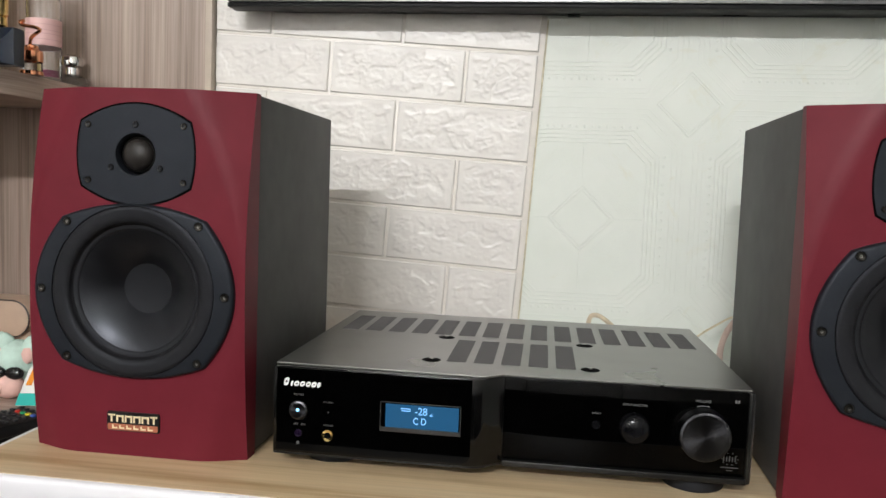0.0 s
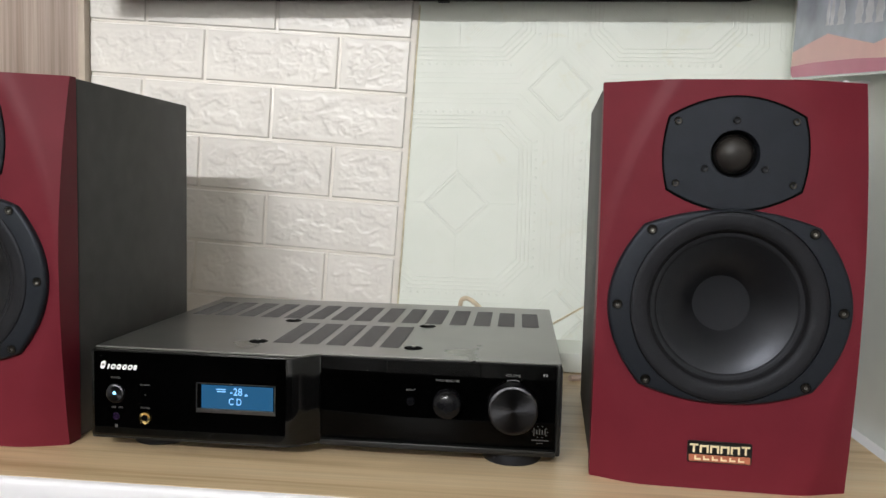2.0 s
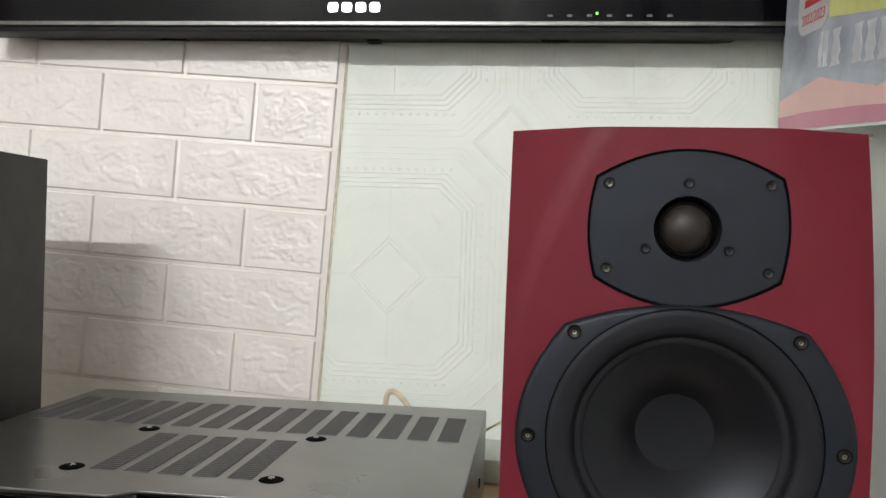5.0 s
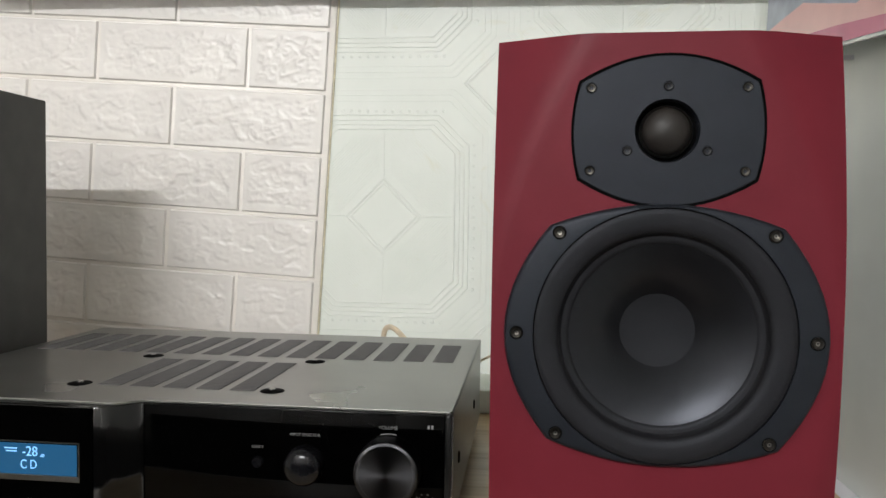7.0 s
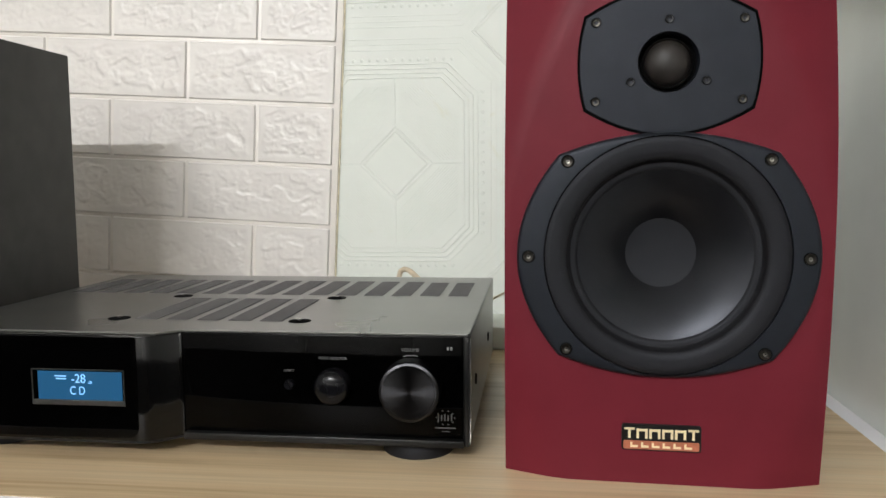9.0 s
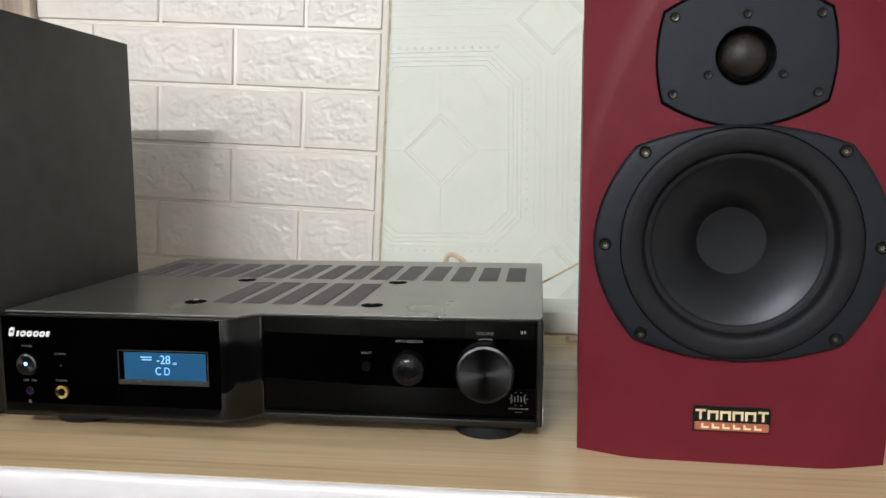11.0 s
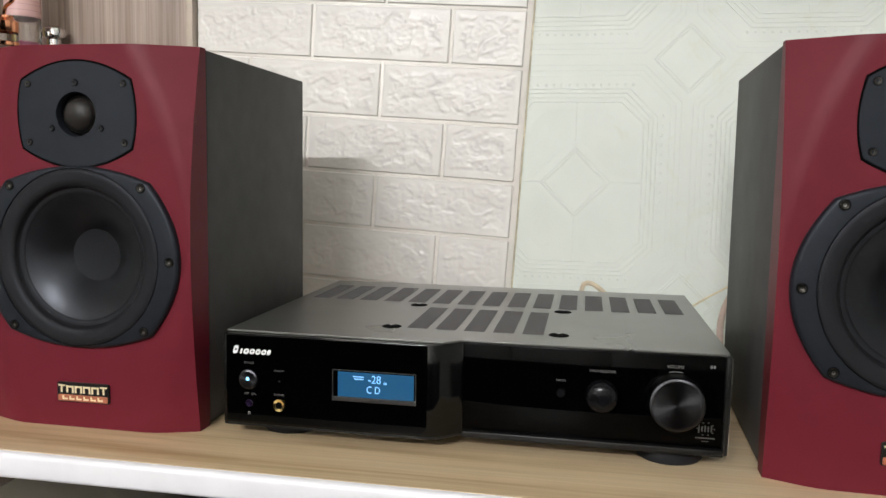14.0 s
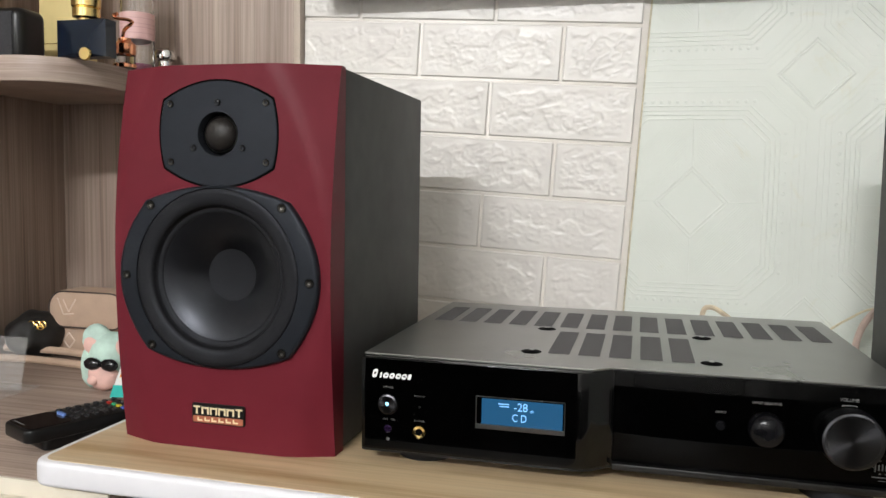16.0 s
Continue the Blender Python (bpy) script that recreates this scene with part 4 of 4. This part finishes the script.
# ---- things on the desk ----
remote = thing("remote_control", pose(-0.535, 0.722, DESK, 0, 0, -24), "black remote control with coloured keys lying on the desk", "remote control")
body = prism(rounded(-0.028, 0.028, 0.0, 0.125, 0.010), 0.012, 0.026, "z", 0.003, 2)
rbody = part("body", body, SATINBLACK, remote, "black plastic body")
part("underside", prism(rounded(-0.022, 0.022, 0.018, 0.118, 0.008), 0.0, 0.014, "z", 0.004, 2), SATINBLACK, remote)
part("gloss_plate", prism(rounded(-0.024, 0.024, 0.004, 0.046, 0.006), 0.0258, 0.0264, "z"), TVBLACK, rbody)
part("print_bar", box(-0.018, 0.004, 0.007, 0.0085, 0.0263, 0.0266), DIMPRINT, rbody)
KEY = speckled("key_rubber", (0.022, 0.022, 0.025), 0.5, 200, 0.1)
keymats = {(5, 1): ("red", (0.55, 0.03, 0.02)), (5, 2): ("green", (0.03, 0.35, 0.15)), (5, 3): ("yellow", (0.65, 0.52, 0.03)), (5, 4): ("blue", (0.04, 0.10, 0.45))}
for r in range(7):
    for c in range(5):
        kx, ky = -0.019 + 0.0095 * c, 0.052 + 0.0098 * r
        tint = keymats.get((r, c))
        mat = material("key_" + tint[0], tint[1], 0.4) if tint else KEY
        part("key", prism(rounded(kx - 0.003, kx + 0.003, ky - 0.0022, ky + 0.0022, 0.001, 2), 0.0258, 0.0278, "z"), mat, rbody, "coloured key" if tint else "")
part("blue_key", prism(rounded(-0.0105, 0.0035, 0.045, 0.0490, 0.001, 2), 0.0262, 0.0285, "z"), material("key_pale_blue", (0.16, 0.27, 0.62), 0.4), rbody, "pale blue wide key")

MINT = speckled("mint_plush", (0.50, 0.66, 0.58), 0.9, 60, 0.15, 500, 0.0015)
FELT = speckled("pink_felt", (0.76, 0.48, 0.42), 0.85, 60, 0.1, 600, 0.0005)
SHINY = material("toy_black", (0.006, 0.006, 0.007), 0.15)
toy = thing("plush_toy", pose(-0.612, 0.955, DESK), "small mint plush toy with a pink face and dark glasses", "toy")


def lump(name, mat, parent, centre, size, lean=0):
    own = bmesh.new()
    bmesh.ops.create_icosphere(own, subdivisions=3, radius=1)
    for v in own.verts:
        v.co *= 1 + 0.06 * noise.noise(v.co * 3 + Vector(centre) * 70)
    return part(name, moved(own, Matrix.LocRotScale(centre, Euler((0, radians(lean), 0)), size)), mat, parent)


head = lump("head", MINT, toy, (0.006, 0.004, 0.040), (0.030, 0.026, 0.033))
lump("drape", MINT, head, (-0.021, 0.000, 0.028), (0.013, 0.016, 0.029))
for ear_x, lean, w in ((-0.013, -8, 0.021), (0.030, 16, 0.014)):
    ear = lump("ear", MINT, toy, (ear_x, 0.000, 0.061), (w, 0.012, 0.021), lean)
    lump("ear_lining", FELT, ear, (ear_x - 0.001, -0.009, 0.056), (w * 0.6, 0.005, 0.012), lean)
face = lump("face", FELT, toy, (0.006, -0.013, 0.020), (0.021, 0.015, 0.0195))
lump("snout", FELT, face, (0.000, -0.027, 0.016), (0.007, 0.005, 0.006))
for lens_x in (-0.002, 0.022):
    lump("dark_lens", SHINY, face, (lens_x, -0.024, 0.036), (0.0125, 0.006, 0.008))

packet = thing("packet", pose(-0.578, 0.915, DESK, 0, 0, 12), "white packet with teal and orange print", "packet")
part("carton", prism([(0.0, 0.0), (0.070, 0.0), (0.070, 0.066), (0.034, 0.066), (0.016, 0.044)], 0.0, 0.018, "y", 0.001), speckled("white_card", (0.80, 0.79, 0.76), 0.45, 40, 0.03), packet)
part("teal_band", prism([(0.0005, 0.0008), (0.069, 0.0008), (0.069, 0.016), (0.0055, 0.016)], -0.0004, 0.0002, "y"), material("teal_print", (0.03, 0.48, 0.42), 0.4), packet)
part("orange_patch", prism([(0.013, 0.026), (0.020, 0.026), (0.028, 0.047), (0.022, 0.047)], -0.0004, 0.0002, "y"), material("orange_print", (0.80, 0.28, 0.02), 0.4), packet)

stand = thing("acrylic_stand", pose(-0.695, 0.90, DESK), "clear acrylic display stand on the desk", "stand")
part("base_plate", box(-0.11, 0.004, -0.035, 0.030, 0.0005, 0.0028, 0.0006), CLEAR, stand)
part("upright", moved(box(-0.11, 0.0, 0.0, 0.0025, 0.003, 0.068, 0.0006), Matrix.Rotation(radians(-12), 4, "X")), CLEAR, stand)

bag = thing("shoulder_bag", pose(-0.742, 1.085, DESK), "small beige leather shoulder bag with dark piping", "handbag")
LEATHER = speckled("beige_leather", (0.50, 0.36, 0.265), 0.5, 40, 0.08, 700, 0.0002)
PIPING = speckled("dark_piping", (0.05, 0.035, 0.03), 0.45, 100, 0.2)
bagbody = part("body", prism(rounded(-0.064, 0.064, 0.004, 0.095, 0.026), 0.0, 0.045, "y", 0.008, 4), LEATHER, bag)
part("flap", prism(rounded(-0.067, 0.067, 0.046, 0.102, 0.027), -0.006, 0.046, "y", 0.005, 4), LEATHER, bag, "rounded beige flap")
pip = [(x, -0.0055, z) for x, z in rounded(-0.0655, 0.0655, 0.0475, 0.1005, 0.026, 8)]
part("piping", tube(pip + pip[:1], 0.0012, 6), PIPING, bag, "dark piping")
for y in (-0.030, -0.052):
    part("strap", tube([(x, y - 0.004 * math.sin(x * 30), 0.006 + 0.010 * (y > -0.04)) for x in [-0.12 + 0.012 * i for i in range(22)]], 0.0055, 8), LEATHER, bag)
bm = bmesh.new()
for a, b in (((-0.050, 0.090), (-0.040, 0.066)), ((-0.040, 0.066), (-0.022, 0.068)), ((-0.040, 0.088), (-0.031, 0.070)), ((-0.031, 0.070), (-0.018, 0.090)), ((-0.046, 0.014), (-0.036, 0.026)), ((-0.036, 0.026), (-0.026, 0.014)), ((-0.046, 0.014), (-0.036, 0.003)), ((-0.036, 0.003), (-0.026, 0.014))):
    low = 0.0 if a[1] < 0.04 else -0.006
    line(bm, (a[0], a[1] + (0.012 if low == 0 else 0)), (b[0], b[1] + (0.012 if low == 0 else 0)), 0.0032, 0.0006, low)
part("pattern", bm, speckled("pale_leather_print", (0.66, 0.53, 0.43), 0.5, 60, 0.06), bagbody, "pale printed strokes", 0)

pouch = bmesh.new()
bmesh.ops.create_icosphere(pouch, subdivisions=4, radius=1)
for v in pouch.verts:
    v.co *= 1 + 0.12 * noise.noise(v.co * 2.2)
    v.co = Vector((v.co.x * 0.040, v.co.y * 0.045, max(0.0, 0.034 + v.co.z * 0.036)))
pouch = part("black_pouch", pouch, speckled("black_fabric", (0.012, 0.011, 0.010), 0.6, 60, 0.3, 500, 0.0005))
pouch.matrix_basis = pose(-0.826, 1.075, DESK)
tagged(pouch, "soft black pouch beside the beige bag", "pouch")
charm = thing("gold_charm", pose(-0.800, 1.045, DESK + 0.055), "small gold chain charm hanging from the bag", "charm")
charm_bm = bmesh.new()
for i in range(5):
    tube([(0.005 * math.cos(radians(30 * k)) + 0.004 * i - 0.008, 0.001 * i, 0.005 * math.sin(radians(30 * k)) - 0.003 * (i % 2)) for k in range(13)], 0.0009, 6, charm_bm)
part("chain", charm_bm, BRASS, charm)


# ---- things on the shelf ----
radio = thing("portable_speaker", pose(-0.7945, 0.972, SHELF), "black portable speaker with a fabric grille", "portable speaker")
part("case", box(-0.060, 0.046, 0.0, 0.050, 0.0, 0.071, 0.012, 4), SATINBLACK, radio)
GRILLE = speckled("grille_cloth", (0.030, 0.030, 0.034), 0.8, 700, 0.5, 900, 0.0006)
part("grille", box(-0.052, 0.034, -0.0012, 0.002, 0.005, 0.064, 0.001), GRILLE, radio, "dark woven grille")

gold = thing("gift_box", pose(-0.798, 1.100, SHELF), "pale gold cardboard box behind the bottles", "box")
part("carton", box(-0.034, 0.030, 0.0, 0.045, 0.0, 0.16, 0.001), speckled("pale_gold_card", (0.74, 0.60, 0.28), 0.3, 20, 0.06, 600, 0.00003), gold)
part("lid_line", box(-0.0345, 0.0305, -0.0005, 0.0455, 0.046, 0.0472), BRASS, gold)

blue = thing("perfume_bottle", pose(-0.6455, 0.970, SHELF), "square dark blue perfume bottle with a gold cap", "bottle")
NAVY = material("navy_glass", (0.002, 0.007, 0.019), 0.08, 0, 0.3)
bm = bmesh.new()
a = [bm.verts.new(p) for p in ((-0.0355, -0.010, 0), (0.0355, -0.010, 0), (0.0355, -0.010, 0.046), (-0.0355, -0.010, 0.046))]
c = [bm.verts.new(p) for p in ((-0.014, -0.0135, 0.004), (0.014, -0.0135, 0.004), (0.014, -0.0135, 0.024), (-0.014, -0.0135, 0.024))]
d = [bm.verts.new(p) for p in ((-0.0355, 0.010, 0), (0.0355, 0.010, 0), (0.0355, 0.010, 0.046), (-0.0355, 0.010, 0.046))]
for i in range(4):
    j = (i + 1) % 4
    bm.faces.new((a[i], a[j], c[j], c[i]))
    bm.faces.new((a[i], a[j], d[j], d[i]))
bm.faces.new(c), bm.faces.new(d)
part("flask", bm, NAVY, blue, "faceted dark blue glass", 10)
part("cap", lathe([(0.010, 0.045), (0.0105, 0.048), (0.0165, 0.050), (0.0165, 0.060), (0.0150, 0.061), (0.0175, 0.063), (0.0180, 0.092), (0, 0.093)], 36, (0, 0, 0), "z"), BRASS, blue, "gold cap")
part("medallion", lathe([(0, -0.0148), (0.0075, -0.0146), (0.0085, -0.0120)], 28, (0.009, -0.002, 0.0030)), BRASS, blue, "gold medallion")

tall = thing("tall_bottle", pose(-0.680, 1.120, SHELF), "tall clear glass bottle with a pink label", "bottle")
part("flask", lathe([(0, 0.0), (0.0225, 0.0), (0.0235, 0.003), (0.0235, 0.115), (0.020, 0.124), (0.014, 0.128), (0.014, 0.150), (0.012, 0.150), (0.012, 0.129), (0.0188, 0.122), (0.0212, 0.114), (0.0212, 0.006), (0, 0.006)], 48, (0, 0, 0), "z"), GLASS, tall, "clear glass flask")
PINK = speckled("pink_label", (0.74, 0.47, 0.45), 0.45, 60, 0.04)
part("label", lathe([(0.0238, 0.050), (0.0241, 0.050), (0.0241, 0.088), (0.0238, 0.088)], 48, (0, 0, 0), "z"), PINK, tall, "pink paper label")
part("filling", lathe([(0, 0.0065), (0.0209, 0.0065), (0.0209, 0.016), (0, 0.016)], 40, (0, 0, 0), "z"), speckled("magenta_base", (0.42, 0.10, 0.20), 0.3, 60, 0.1), tall, "magenta base")
for z in (0.079, 0.071, 0.066, 0.058):
    part("label_line", lathe([(0.0242, z), (0.0243, z), (0.0243, z + 0.0012), (0.0242, z + 0.0012)], 48, (0, 0, 0), "z"), material("label_print", (0.64, 0.38, 0.37), 0.5), tall)

copper = thing("copper_bottle", pose(-0.651, 1.052, SHELF), "small glass bottle with a copper collar and hook", "bottle")
part("flask", lathe([(0, 0.0), (0.013, 0.0), (0.0135, 0.002), (0.0135, 0.030), (0.008, 0.036), (0, 0.036)], 32, (0, 0, 0), "z"), GLASS, copper)
part("collar", lathe([(0.0138, 0.018), (0.0144, 0.019), (0.0144, 0.032), (0.0085, 0.037), (0.0085, 0.040), (0, 0.040)], 32, (0, 0, 0), "z"), COPPER, copper, "polished copper collar")
part("foot_ring", lathe([(0.0138, 0.0005), (0.0150, 0.0008), (0.0150, 0.005), (0.0138, 0.006)], 32, (0, 0, 0), "z"), COPPER, copper)
part("hook", tube(spline([(0.0, -0.004, 0.040), (0.004, -0.006, 0.050), (0.014, -0.008, 0.056), (0.018, -0.008, 0.060), (0.008, -0.006, 0.064), (-0.010, -0.004, 0.067), (-0.014, -0.004, 0.071), (-0.008, -0.004, 0.073)]), 0.0024, 8), COPPER, copper, "bent copper hook")

small = thing("ball_cap_bottle", pose(-0.6655, 1.166, SHELF), "small clear bottle with a round chrome cap", "bottle")
part("flask", lathe([(0, 0.0), (0.022, 0.0), (0.023, 0.004), (0.021, 0.012), (0.012, 0.017), (0, 0.017)], 36, (0, 0, 0), "z"), GLASS, small)
part("neck", lathe([(0.0095, 0.016), (0.0105, 0.017), (0.0105, 0.027), (0.0090, 0.028), (0, 0.028)], 32, (0, 0, 0), "z"), CHROME, small)
part("cap", lathe([(0.008, 0.027), (0.0155, 0.030), (0.0172, 0.036), (0.0150, 0.043), (0.008, 0.047), (0, 0.048)], 36, (0, 0, 0), "z"), CHROME, small, "round chrome cap")

# ---- under the board ----
under = thing("low_cabinet", pose(0, 0, 0), "dark open cabinet below the tabletop", "cabinet")
DARKWOOD = wood("dark_brown_wood", (0.012, 0.009, 0.007), (0.022, 0.017, 0.013), (0.03, 0.023, 0.018), (0.6, 18, 18), 4, 0.5, (1, 80, 80), 4, 0.3)
part("back_panel", box(-0.387, 0.545, 1.10, 1.12, 0.0, TABLE - 0.024), DARKWOOD, under)
part("shelf", box(-0.387, 0.545, 0.72, 1.099, 0.56, 0.58, 0.001), DARKWOOD, under)
part("side_panel", box(0.525, 0.545, 0.70, 1.099, 0.0, TABLE - 0.024, 0.001), DARKWOOD, under)
player = thing("media_box", pose(-0.18, 0.80, 0.5805), "black media box on the low shelf", "media box")
part("case", box(-0.16, 0.16, 0.0, 0.22, 0.004, 0.055, 0.002), SATINBLACK, player)
part("front_strip", box(-0.155, 0.155, -0.001, 0.001, 0.012, 0.046), TVBLACK, player)
for x in (-0.13, 0.13):
    for y in (0.03, 0.19):
        part("foot", lathe([(0, 0), (0.012, 0), (0.012, 0.005), (0, 0.005)], 16, (x, y, 0), "z"), RUBBER, player)
